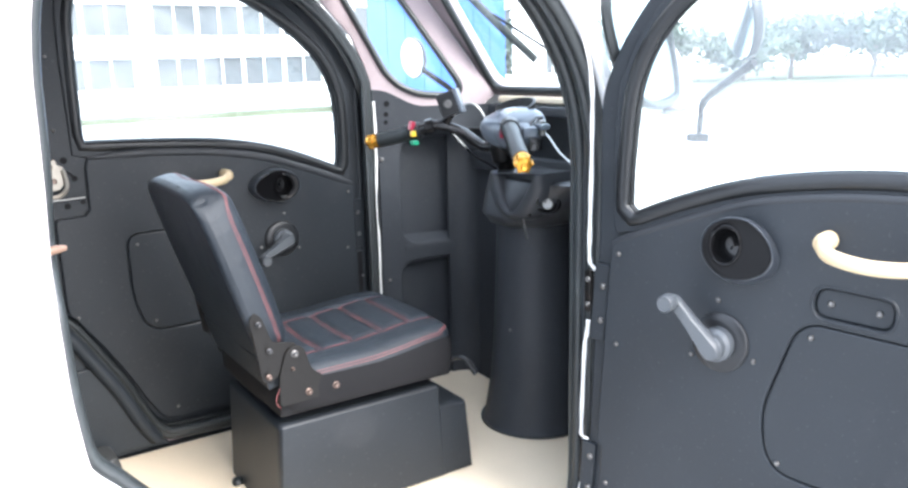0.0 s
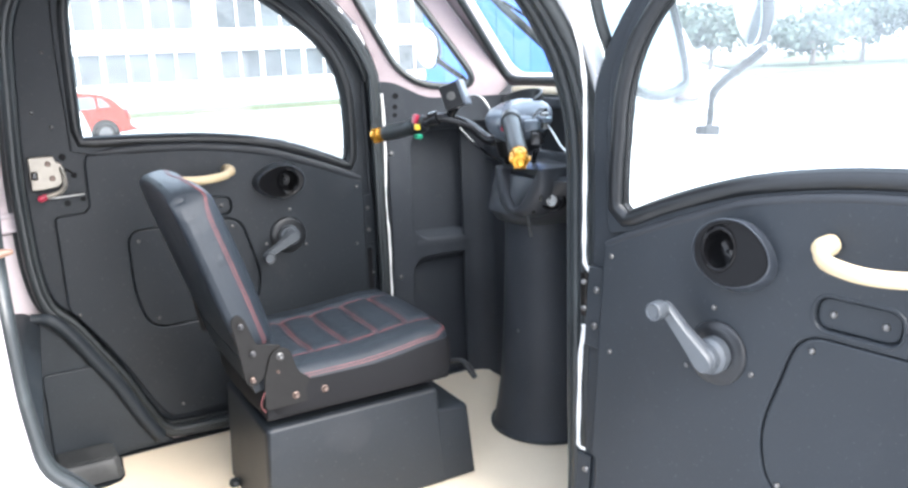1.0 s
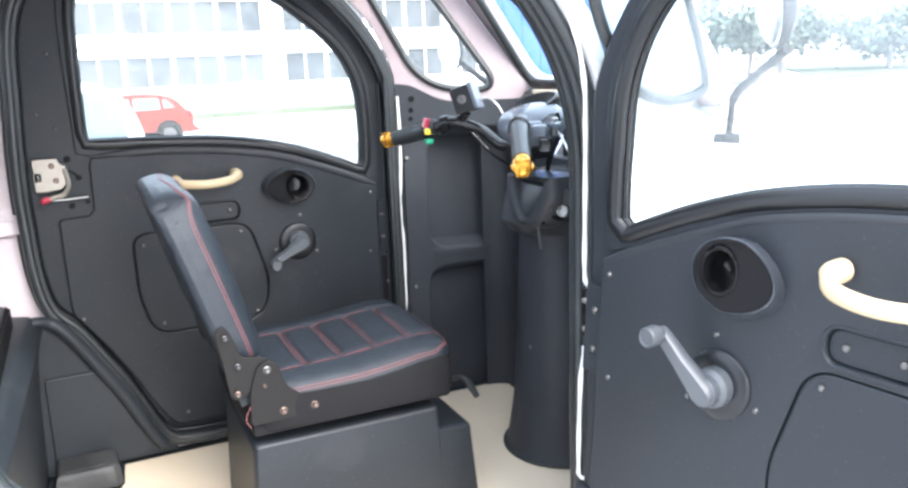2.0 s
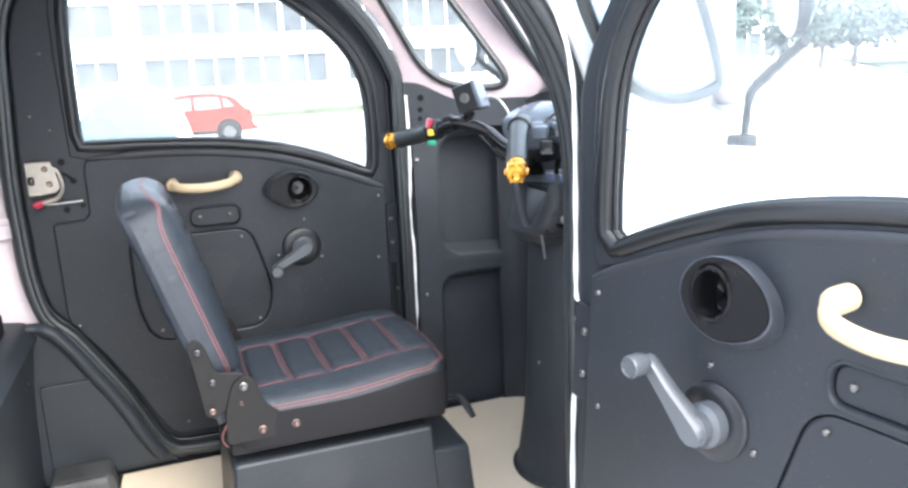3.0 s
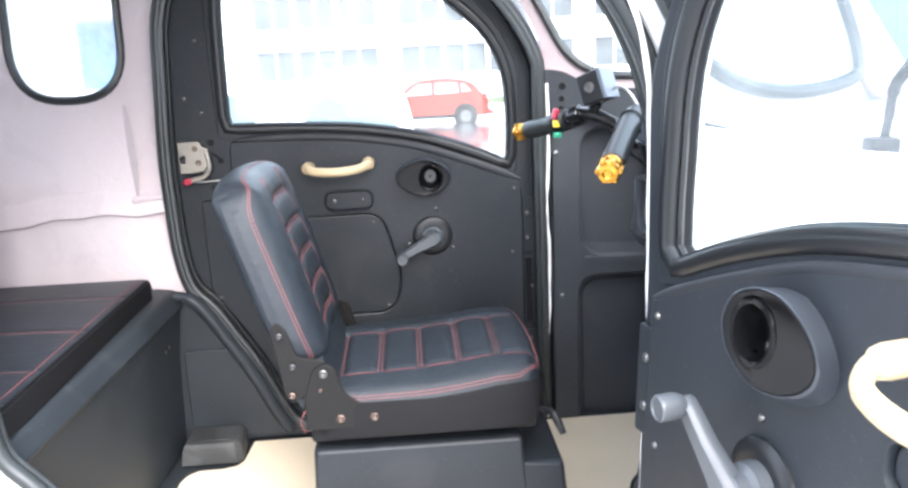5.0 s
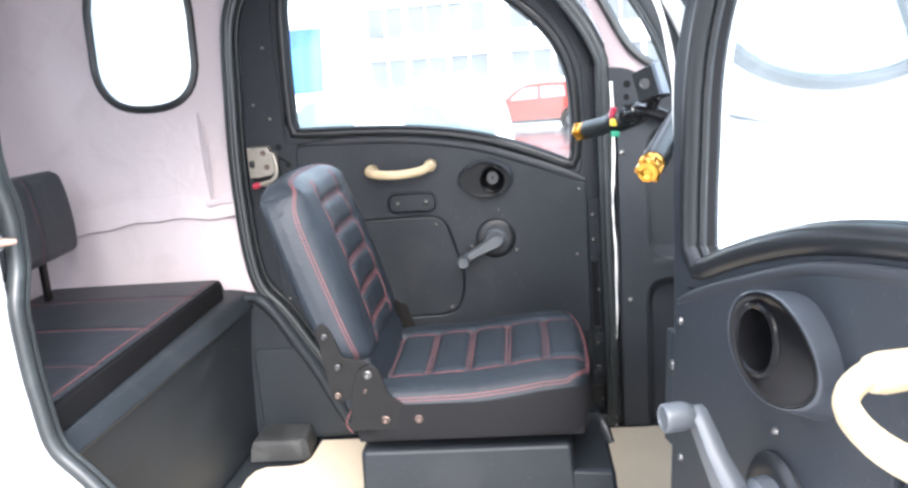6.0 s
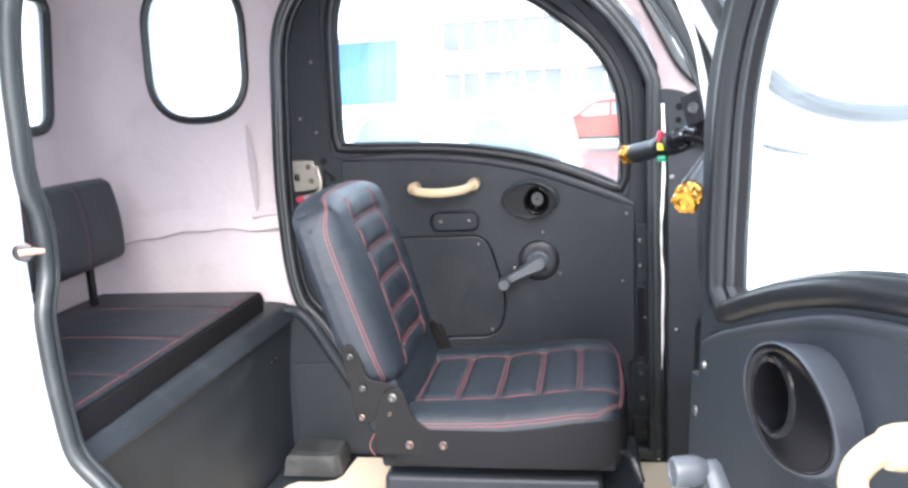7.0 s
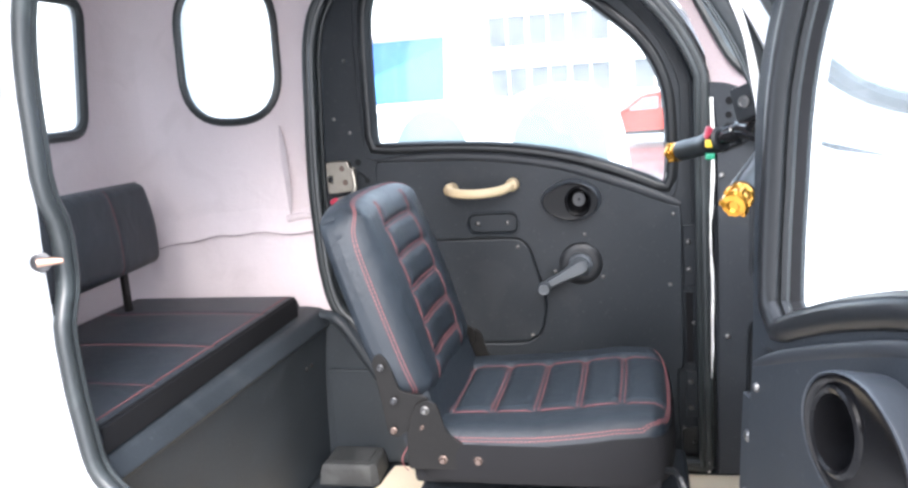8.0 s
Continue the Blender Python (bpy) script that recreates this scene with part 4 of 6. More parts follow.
    if closed:
        slot_in, slot_out = ([(1.089 - d, 0.642 - d), (1.1145 + d, 0.642 - d), (1.1145 + d, 0.815 + d), (1.089 - d, 0.815 + d)] for d in (0.0, 0.0045))
        recess = add("hinge_recess", plate(rounded(slot_out, 0.004, 3), [rounded(slot_in, 0.003, 3)], 0.006, side(2.0868), 0.0015), PLASTIC, lab="raised frame of a slot between the hinges")
        add("slot_floor", plate(rounded(slot_in, 0.003, 3), [], 0.0015, side(2.0869)), BOARD, recess, "dark slot floor")
        add("screw", stud(1.106, 2.0852, 0.740, 0.0045), SCREW, recess)
        stop = add("door_stop", rbox((0.040, 0.010, 0.072), (1.094, 2.080, 0.446), 0.004), GASKET, lab="black rubber door stop")
        add("screw", stud(1.0785, 2.0748, 0.482, 0.0062), BOLT, stop)
        add("screw", stud(1.103, 2.0748, 0.445, 0.0045), BOLT, stop)
    # latch
    latch = add("latch", plate(rounded([(0.238, 1.086), (0.262, 1.086), (0.296, 1.090), (0.309, 1.105), (0.309, 1.145), (0.296, 1.150), (0.293, 1.164), (0.238, 1.164)], 0.004, 3), [rounded([(0.241, 1.112), (0.253, 1.112), (0.253, 1.130), (0.241, 1.130)], 0.002, 2)], 0.020, side(2.082), 0.002), ZINC, lab="zinc-plated latch plate")
    for x, z in ((0.279, 1.147), (0.285, 1.112)):
        add("rivet", lathe([(0.007, 0), (0.007, 0.001), (0.0045, 0.003), (0.003, 0.0025)], facing((x, 2.0625, z), (0, -1, 0)), 12), RUST, latch)
    add("bolt_claw", rbox((0.010, 0.016, 0.014), (0.247, 2.066, 1.121), 0.002), SMOOTH, latch, "dark latch claw")
    add("lever", tube(curve([(0.306, 2.060, 1.138), (0.311, 2.056, 1.100), (0.298, 2.054, 1.079), (0.275, 2.052, 1.073), (0.256, 2.050, 1.068)], 4, False), 0.0055, 8), ZINC, latch, "bent release lever")
    add("lever_tip", tube(curve([(0.266, 2.051, 1.071), (0.256, 2.050, 1.068), (0.247, 2.049, 1.064)], 3, False), [0.006, 0.0075, 0.008, 0.008, 0.008, 0.007, 0.004][:7], 8), RED, latch, "red rubber tip")
    add("pull_rod", tube([(0.27, 2.06, 1.066), (0.30, 2.06, 1.0655), (0.350, 2.064, 1.067)], 0.0022, 6), STEEL, latch, "thin steel pull rod")
    # Black discs and a tube on the surface draw the shaded openings.
    for x, z, r in ((0.314, 1.158, 0.0085), (0.311, 1.045, 0.0075), (0.347, 1.052, 0.006), (0.334, 1.112, 0.0075)):
        add("hole", lathe([(r, 0), (r, 0.0012)], facing((x, 2.0872, z), (0, -1, 0)), 12), BOARD, lab="dark disc painting the shade of a round hole in the shell")
    add("slot", tube([(0.312, 2.0872, 1.132), (0.325, 2.0872, 1.124), (0.333, 2.0872, 1.114)], 0.003, 6), BOARD, lab="dark tube painting the shade of a curved slot in the shell")
    return door


build_door("door_1", Matrix(), "closed black-trimmed cabin door with arched window, winder and cream handle", math.radians(206), HAZE_GLASS, 1.2, 0.0)
pivot = Matrix.Translation((1.141, 1.0875, 0.75))
swing = Matrix.Translation((-0.0094, 0.0088, 0.0)) @ pivot @ Matrix.Rotation(radians(105.75), 4, "Z") @ Matrix.Rotation(radians(-3.34), 4, "Y") @ Matrix.Rotation(radians(1.02), 4, "X") @ pivot.inverted()
stretch = Matrix.Translation((0, 0, 0.93)) @ Matrix.Diagonal((1, 1, 1.07, 1)) @ Matrix.Translation((0, 0, -0.93))
build_door("door_2", swing @ MIRROR_Y @ stretch, "cabin door standing wide open, black trim with cream handle", math.radians(45), DUSTY_GLASS, 1.118, 0.009, 0.098, (0.829, 1.049, 0.0645, 0.0560, 0.24, 0.84, radians(14), 0.20, 0.86), -0.006)


# ---- driver's seat on its box ----
box = thing("seat_box", (0.82, 1.64, FLOOR_Z), "black moulded plastic box under the driver seat", "seat base")


def soft_block(prof, y0, y1):
    """A block with the given outline in x and z whose two side edges are rounded."""
    return loft([[Vector((p.x, y, p.y)) for p in grown(prof, -d)] for y, d in ((y0, 0.010), (y0 + 0.0015, 0.006), (y0 + 0.005, 0.0025), (y0 + 0.011, 0.0006), (y0 + 0.018, 0.0), (y1 - 0.008, 0.0), (y1, 0.005))])


main_box = rounded([(0.574, 0.372), (1.000, 0.372), (0.990, 0.617), (0.584, 0.617)], [0, 0, 0.014, 0.014], 5)
step_box = rounded([(0.960, 0.3725), (1.084, 0.3725), (1.068, 0.556), (0.960, 0.562)], [0, 0, 0.012, 0], 5)
part("body", join(soft_block(main_box, 1.468, 1.805), soft_block(step_box, 1.471, 1.802)), PLASTIC, box, "black box with a stepped front")
part("foot", lathe([(0.013, 0), (0.015, 0.006), (0.012, 0.014), (0.004, 0.018)], Matrix.Translation((0.566, 1.74, FLOOR_Z)), 14), RUBBER, box, "small rubber foot")
for y in (1.52, 1.77):
    part("rail", rbox((0.36, 0.03, 0.03), (0.79, y, 0.636), 0.004), BRACKET, box, "black steel seat rail")

seat = thing("driver_seat", (0.80, 1.65, 0.65), "black leatherette driver seat with red double stitching on a plastic box", "car seat")
CS = Matrix.Translation((0.808, 1.655, 0.652)) @ Matrix.Rotation(radians(-1.5), 4, "Y")
ribs = (-0.168, -0.088, -0.008, 0.070, 0.147)
cg = [(-0.20, -0.122, 0.216, -0.122), (-0.20, 0.122, 0.216, 0.122)] + [(u, -0.122, u, 0.122) for u in ribs]
cushion = Pad(CS, 0.232, 0.215, 0.095, soft=0.036, crown=0.012, bow=0.16, corner=0.07, grooves=cg, deep=0.0072, wide=0.0135, dip=lambda x, y: -0.012 * math.exp(-((x + 0.06) / 0.14) ** 2 - (y / 0.11) ** 2) + 0.013 * max(0.0, min(1.0, (x + 0.02) / 0.16)) ** 1.5)
seat_pad = part("cushion", cushion.mesh(90, 84), LEATHER, seat, "square black seat cushion", 60)
for v in (-0.122, 0.122):
    for o in (-0.004, 0.004):
        part("stitching", cushion.seam([(-0.205, v + o), (0.219, v + o)]), THREAD, seat_pad, "red stitching")
for u in ribs:
    for o in (-0.004, 0.004):
        part("stitching", cushion.seam([(u + o, -0.114), (u + o, 0.114)]), THREAD, seat_pad, "red stitching")
edge = 0.004
rim = [(-0.20, -0.215 + edge), (0.19, -0.215 + edge), (0.218, -0.202), (0.232 - edge, -0.175), (0.232 - edge, 0.175), (0.218, 0.202), (0.19, 0.215 - edge), (-0.20, 0.215 - edge)]
for o in (1.0, 0.986):
    part("stitching", cushion.seam([(x * o, y * o) for x, y in rim], 0.0012), THREAD, seat_pad, "red edge stitching")
band = [cushion.place(x, y) for x, y in [(-0.231 + 0.462 * i / 30, -0.2149) for i in range(31)] + [(0.2319, -0.2149 + 0.4298 * i / 30) for i in range(1, 31)] + [(0.231 - 0.462 * i / 30, 0.2149) for i in range(1, 31)] + [(-0.2319, 0.2149 - 0.4298 * i / 30) for i in range(1, 30)]]
mid_ = Vector((0.808, 1.655, 0.70))
wrap = [[mid_ + (p - mid_) * k + Vector((0, 0, (dz - p.z) if dz else 0.006)) for p in band] for k, dz in ((1.003, 0), (1.016, 0.722), (1.020, 0.700), (1.019, 0.668), (1.0, 0.651))]
part("side_band", loft(wrap, False), BOARD, seat_pad, "dark fabric side band")
part("seat_pan", rbox((0.43, 0.385, 0.03), (0.80, 1.65, 0.653), 0.008), BOARD, seat, "dark seat underside")

tilt = radians(17.5)
n_, v_ = Vector((math.cos(tilt), 0, math.sin(tilt))), Vector((-math.sin(tilt), 0, math.cos(tilt)))
BM = Matrix.Translation((0.512, 1.652, 0.948)) @ Matrix(((0, v_.x, n_.x, 0), (1, 0, 0, 0), (0, v_.z, n_.z, 0), (0, 0, 0, 1)))
bribs = (0.125, 0.062, -0.002, -0.066, -0.130)
bg = [(-0.102, -0.185, -0.088, 0.150), (0.102, -0.185, 0.088, 0.150)] + [(-0.094, v, 0.094, v) for v in bribs]
back = Pad(BM, 0.206, 0.201, 0.066, soft=0.050, crown=0.014, bow=0.22, corner=0.10, grooves=bg, deep=0.0055, wide=0.014, dip=lambda x, y: -0.010 * math.exp(-(x / 0.07) ** 2))
back_pad = part("backrest", back.mesh(84, 90, 1.0), LEATHER, seat, "rounded black backrest", 60)
for s in (-1, 1):
    for o in (-0.004, 0.004):
        part("stitching", back.seam([(s * 0.102 + o, -0.185), (s * 0.088 + o, 0.150), (s * 0.086 + o, 0.176)]), THREAD, back_pad, "red stitching")
for v in bribs:
    for o in (-0.004, 0.004):
        part("stitching", back.seam([(-0.091, v + o), (0.091, v + o)]), THREAD, back_pad, "red stitching")
for o in (0.0, 0.0026):
    hem = [(math.copysign(abs(math.cos(a)) ** 0.22, math.cos(a)) * (0.2012 - o), max(0.0, math.sin(a)) ** 0.22 * (0.1962 - o)) for a in (math.pi * i / 60 for i in range(61))]
    part("stitching", back.seam([(0.2012 - o, -0.19), *hem, (o - 0.2012, -0.19)], 0.0011), THREAD, back_pad, "red edge stitching")
shell = Pad(BM @ Matrix.Rotation(radians(180), 4, "Y"), 0.206, 0.201, 0.015, soft=0.015, crown=0.008, bow=0.22, corner=0.10)
part("back_cover", shell.mesh(60, 60, 1.0), LEATHER, back_pad, "plain black back cover", 60)
skirt = loft([[BM @ Vector((x, y, w)) for x, w in ((-0.182, -0.018), (0.182, -0.018), (0.186, 0.03), (0.17, 0.055), (-0.17, 0.055), (-0.186, 0.03))] for y in (-0.17, -0.20, -0.235, -0.25)])
part("skirt", skirt, LEATHER, back_pad, "loose lower skirt of the cover")


def bracket(y, flip):
    arm = rounded([(0.580, 0.672), (0.735, 0.676), (0.742, 0.694), (0.725, 0.708), (0.690, 0.714), (0.655, 0.742), (0.640, 0.795), (0.620, 0.803), (0.600, 0.792), (0.583, 0.74)], 0.012, 4)
    b = part("hinge_bracket", plate(arm, [], 0.004, side(y), 0.001), BRACKET, seat, "black steel recliner bracket")
    leg = rounded([(0.548, 0.735), (0.565, 0.728), (0.632, 0.775), (0.625, 0.806), (0.575, 0.815), (0.556, 0.872), (0.542, 0.886), (0.528, 0.872), (0.535, 0.83)], 0.010, 4)
    part("back_plate", plate(leg, [], 0.004, side(y + (0.005 if not flip else -0.005)), 0.001), BRACKET, b, "upright recliner plate")
    yy = y - 0.004 if not flip else y
    way = (0, -1, 0) if not flip else (0, 1, 0)
    for x, z, r, mt in ((0.645, 0.693, 0.0085, RUST), (0.708, 0.693, 0.0095, RUST), (0.619, 0.783, 0.008, SCREW), (0.546, 0.860, 0.0062, BOLT), (0.565, 0.800, 0.0062, BOLT), (0.560, 0.745, 0.006, RUST), (0.612, 0.752, 0.0035, RUST)):
        part("bolt", lathe([(r, 0), (r, 0.002), (r * 0.72, 0.003), (r * 0.70, 0.007), (r * 0.5, 0.009), (0.001, 0.0092)], facing((x, yy, z), way), 6 if r > 0.0082 else 12), mt, b, "worn bolt head")
    return b


part("piping", tube(curve([(0.582, 1.440, 0.714), (0.573, 1.438, 0.698), (0.572, 1.438, 0.684), (0.580, 1.440, 0.670)], 5, False), 0.0008, 6), THREAD, seat_pad, "red edge stitching")
bracket(1.444, False)
bracket(1.860, True)
part("lever", tube(curve([(1.02, 1.47, 0.672), (1.034, 1.446, 0.680), (1.044, 1.428, 0.674), (1.053, 1.414, 0.652)], 4, False), 0.006, 8), GASKET, seat, "bent slide lever")
part("lever_grip", tube([(1.042, 1.432, 0.676), (1.048, 1.422, 0.664), (1.056, 1.411, 0.644)], [0.0075, 0.008, 0.006], 8), GASKET, seat, "rubber lever grip")

# ---- rear bench ----
plinth = thing("bench_plinth", (0.0, MID, FLOOR_Z), "black moulded step and base below the rear bench", "bench base")
sec = rounded([(-0.36, 0.372), (0.165, 0.372), (0.174, 0.60), (0.190, 0.744), (0.203, 0.752), (0.178, 0.789), (0.135, 0.794), (-0.36, 0.794)], [0, 0.004, 0.05, 0.006, 0.010, 0.014, 0.004, 0], 4)
part("body", apply(plate(sec, [], 0.93, side(2.078), 0.006), Matrix(((1, 0.04, 0, -0.075), (0, 1, 0, 0), (0, 0, 1, 0), (0, 0, 0, 1)))), MOULD, plinth, "black plinth with a rolled edge")
cheek = rounded([(0.165, 0.372), (0.488, 0.372), (0.460, 0.425), (0.418, 0.495), (0.367, 0.592), (0.318, 0.674), (0.270, 0.740), (0.222, 0.778), (0.165, 0.781)], [0, 0.01, 0.02, 0.04, 0.04, 0.04, 0.03, 0.03, 0], 4)
part("cheek", plate(cheek, [], 0.03, side(2.085), 0.008), MOULD, plinth, "black wheel-arch side panel")
part("cheek_pad", plate(rounded([(0.195, 0.39), (0.452, 0.39), (0.352, 0.585), (0.322, 0.632), (0.195, 0.632)], 0.012, 3), [], 0.010, side(2.0556), 0.003), MOULD, plinth, "slightly raised pressing")
rib_line = curve([(0.190, 2.050, 0.780), (0.234, 2.048, 0.770), (0.272, 2.046, 0.726), (0.318, 2.045, 0.650), (0.367, 2.044, 0.566), (0.418, 2.044, 0.458), (0.450, 2.046, 0.405)], 5, False)
part("arch_rib", tube(rib_line, [0.015] * 4 + [0.021] * 27, 14, squash=(0.85, 1.1)), MOULD, plinth, "rounded rib along the arch")
for y in (1.96, 1.93):
    part("stud", lathe([(0.006, 0), (0.005, 0.003), (0.001, 0.004)], facing((0.188, y, 0.675), (1, 0, 0.1)), 10), BRACKET, plinth)

block = thing("floor_block", (0.27, 1.99, FLOOR_Z), "small scuffed black plastic block beside the wheel arch", "block")
bl = [[Vector((0.190, 1.930, z)) + Vector((a * (0.152 - t), b * (0.122 - t), 0)) + Vector((t / 2, t / 2, 0)) for a, b in ((0, 0), (0.9, 0), (1, 0.12), (0.97, 0.9), (0.9, 1), (0, 1))] for z, t in ((0.372, 0.0), (0.408, 0.008), (0.421, 0.016), (0.426, 0.030))]
part("body", loft(bl), SCUFFED, block, "chamfered black block")
part("top_inset", loft([[Vector((x, y, z)) for x, y in rounded([(0.214, 1.952), (0.314, 1.952), (0.314, 2.028), (0.214, 2.028)], 0.012, 3)] for z in (0.425, 0.4285)]), SCUFFED, block, "worn raised top")

bench = thing("rear_bench", (-0.05, MID, 0.79), "low black upholstered rear bench with red cross seams", "bench seat")
BN = Matrix.Translation((-0.075, 1.605, 0.790))
bench_g = [(-0.17, y, 0.215, y) for y in (0.235, 0.0, -0.215)]
bp = Pad(BN, 0.225, 0.40, 0.054, soft=0.014, crown=0.006, bow=0.02, grooves=bench_g, deep=0.003, wide=0.010)
bpad = part("cushion", bp.mesh(50, 110), LEATHER, bench, "long flat bench cushion", 60)
part("front_band", rbox((0.006, 0.775, 0.046), (0.1505, 1.605, 0.815), 0.002), BOARD, bpad, "dark fabric front band")
part("edge_trim", tube([bp.place(0.222, y, 0.001) for y in [-0.39 + 0.78 * i / 40 for i in range(41)]], 0.003, 6), BOARD, bpad, "piped front edge")
for y in (0.235, 0.0, -0.215):
    part("stitching", bp.seam([(-0.2, y), (0.20, y)], 0.0016), THREAD, bpad, "red cross seam")
part("stitching", bp.seam([(0.208, -0.38), (0.208, 0.38)], 0.0015), THREAD, bpad, "red front seam")

RM = Matrix.Translation((-0.245, 1.615, 1.045)) @ Matrix(((0, -0.10, 0.995, 0), (1, 0, 0, 0), (0, 0.995, 0.10, 0), (0, 0, 0, 1)))
rp = Pad(RM, 0.370, 0.107, 0.055, soft=0.028, crown=0.006, bow=0.2, grooves=[(x, -0.09, x, 0.09) for x in (0.20, 0.0, -0.20)], deep=0.003)
rpad = part("backrest", rp.mesh(110, 40), LEATHER, bench, "rounded black backrest pad", 60)
for x in (0.20, 0.0, -0.20):
    part("stitching", rp.seam([(x, -0.102), (x, 0.102)], 0.0014), THREAD, rpad, "faded red seam")
for y in (1.87, 1.36):
    part("post", rbox((0.012, 0.022, 0.26), (-0.232, y, 0.89), 0.003), BRACKET, bench, "flat black steel post")


# ---- steering column and handlebar ----
column = thing("steering_column", (1.40, MID, FLOOR_Z), "tall black plastic steering column cover with key lock and oval cup", "column")


def oval(cx, cy, rx, ry, z, n=40, p=2.0, back=None):
    out = []
    for i in range(n):
        a = 2 * math.pi * i / n
        c, s = math.cos(a), math.sin(a)
        x = cx + rx * math.copysign(abs(c) ** (2 / p), c)
        out.append(Vector((x if back is None else min(x, back), cy + ry * math.copysign(abs(s) ** (2 / p), s), z)))
    return out


body = [oval(1.395, 1.615, r, r * 1.02, z, back=1.485) for z, r in ((0.372, 0.149), (0.378, 0.144), (0.395, 0.139), (0.44, 0.132), (0.50, 0.123), (0.58, 0.116), (0.70, 0.109), (0.90, 0.101), (0.97, 0.101))]
part("cover", loft(body), LINER, column, "round black column cover")
part("base_lip", tube([p + Vector((0, 0, 0.004)) for p in oval(1.395, 1.615, 0.149, 0.152, 0.372, back=1.48)], 0.004, 6, True), RUBBER, column, "thin rubber lip on the mat")
part("cover_screw", lathe([(0.006, 0), (0.004, 0.003)], facing((1.290, 1.585, 0.66), (-1, -0.3, 0)), 10), STEEL, column)
n = 44
cowl = [oval(1.40, 1.590, 0.12, 0.080, 0.945, n, 2.2, 1.49), oval(1.392, 1.587, 0.140, 0.100, 0.955, n, 2.3, 1.49), oval(1.385, 1.578, 0.150, 0.128, 0.98, n, 2.5, 1.49), oval(1.385, 1.542, 0.143, 0.166, 1.03, n, 2.6, 1.49),
        oval(1.390, 1.516, 0.132, 0.196, 1.074, n, 2.7, 1.49), oval(1.394, 1.516, 0.120, 0.186, 1.083, n, 2.7, 1.485)]
cowl += [oval(1.375, 1.625, 0.072, 0.075, 1.074, n, 2.2), oval(1.375, 1.625, 0.066, 0.068, 1.055, n, 2.2), oval(1.38, 1.62, 0.055, 0.055, 1.0, n, 2.2)]
cw = part("cowl", loft(cowl), COWL, column, "dark grey cowl with an open throat")
throat = [(1.575, 1.088), (1.561, 1.060), (1.531, 1.018), (1.503, 1.001), (1.470, 1.020), (1.433, 1.075), (1.418, 1.102)]
brim = [(1.628, 1.090), (1.619, 1.032), (1.588, 0.994), (1.530, 0.976), (1.452, 0.986), (1.402, 1.05), (1.396, 1.104)]


def scoop_ring(x, k, lean_in=0.0):
    mix = [(a[0] + (b[0] - a[0]) * k, a[1] + (b[1] - a[1]) * k) for a, b in zip(throat, brim)]
    return [Vector((x + lean_in * (p.y - 1.0), p.x, p.y)) for p in curve(mix, 6, False)]


scoop = [scoop_ring(x, k, 0.12) for x, k in ((1.330, 0.85), (1.280, 1.0), (1.252, 0.90), (1.236, 0.62), (1.229, 0.30), (1.228, 0.10), (1.230, 0.0), (1.236, -0.05), (1.262, -0.12))]
part("scoop", loft(scoop), COWL, cw, "smooth grey scoop round the stem opening", 60)
part("throat", loft([scoop_ring(1.2595, -0.10, 0.12), scoop_ring(1.261, -0.20, 0.12)]), RUBBER, cw, "dark textured throat panel")
lockm = facing((1.277, 1.415, 1.034), (-0.77, -0.62, 0.15))
part("lock_bezel", lathe([(0.032, -0.03), (0.032, 0.003), (0.029, 0.005), (0.026, 0.003), (0.024, -0.006)], lockm, 26), BOARD, cw, "dark oval lock recess")
part("key_lock", lathe([(0.014, -0.005), (0.014, 0.006), (0.012, 0.0085), (0.009, 0.0085), (0.0085, 0.004), (0.004, 0.003)], lockm @ Matrix.Translation((0.003, -0.007, 0)), 22), STEEL, cw, "bright steel key lock")
key = thing("key", (1.24, 1.46, 1.0), "steel key with a wire ring hanging from the lock", "key")
kc = Vector((1.254, 1.428, 1.036))
part("ring", tube([kc + Vector((0.004 * math.cos(a), 0.014 + 0.016 * math.cos(a), 0.004 + 0.018 * math.sin(a))) for a in (2 * math.pi * i / 22 for i in range(22))], 0.0014, 5, True), STEEL, key, "wire ring")
part("bow", rbox((0.004, 0.017, 0.02), kc + Vector((-0.004, -0.004, 0.002)), 0.002), STEEL, key, "key bow")
part("blade", rbox((0.0035, 0.008, 0.062), (1.246, 1.464, 0.968), 0.0015, rot=Matrix.Rotation(radians(-16), 4, "X")), STEEL, key, "hanging key blade")
part("fob", rbox((0.006, 0.014, 0.03), (1.248, 1.452, 1.008), 0.003, rot=Matrix.Rotation(radians(-14), 4, "X")), BRACKET, key, "black key head")

bar = thing("handlebar", (1.28, 1.615, 1.09), "black handlebar with rubber grips and amber end caps", "handlebar")
part("stem", lathe([(0.022, -0.14), (0.022, 0.02), (0.030, 0.03), (0.030, 0.07), (0.02, 0.08)], facing((1.305, 1.615, 1.09), (-0.30, 0, 1)), 20), BRACKET, bar, "black steering stem")
left_line = curve([(1.285, 1.600, 1.165), (1.262, 1.655, 1.150), (1.228, 1.705, 1.188), (1.175, 1.745, 1.208), (1.140, 1.785, 1.192), (1.105, 1.838, 1.176), (1.064, 1.895, 1.162)], 6, False)
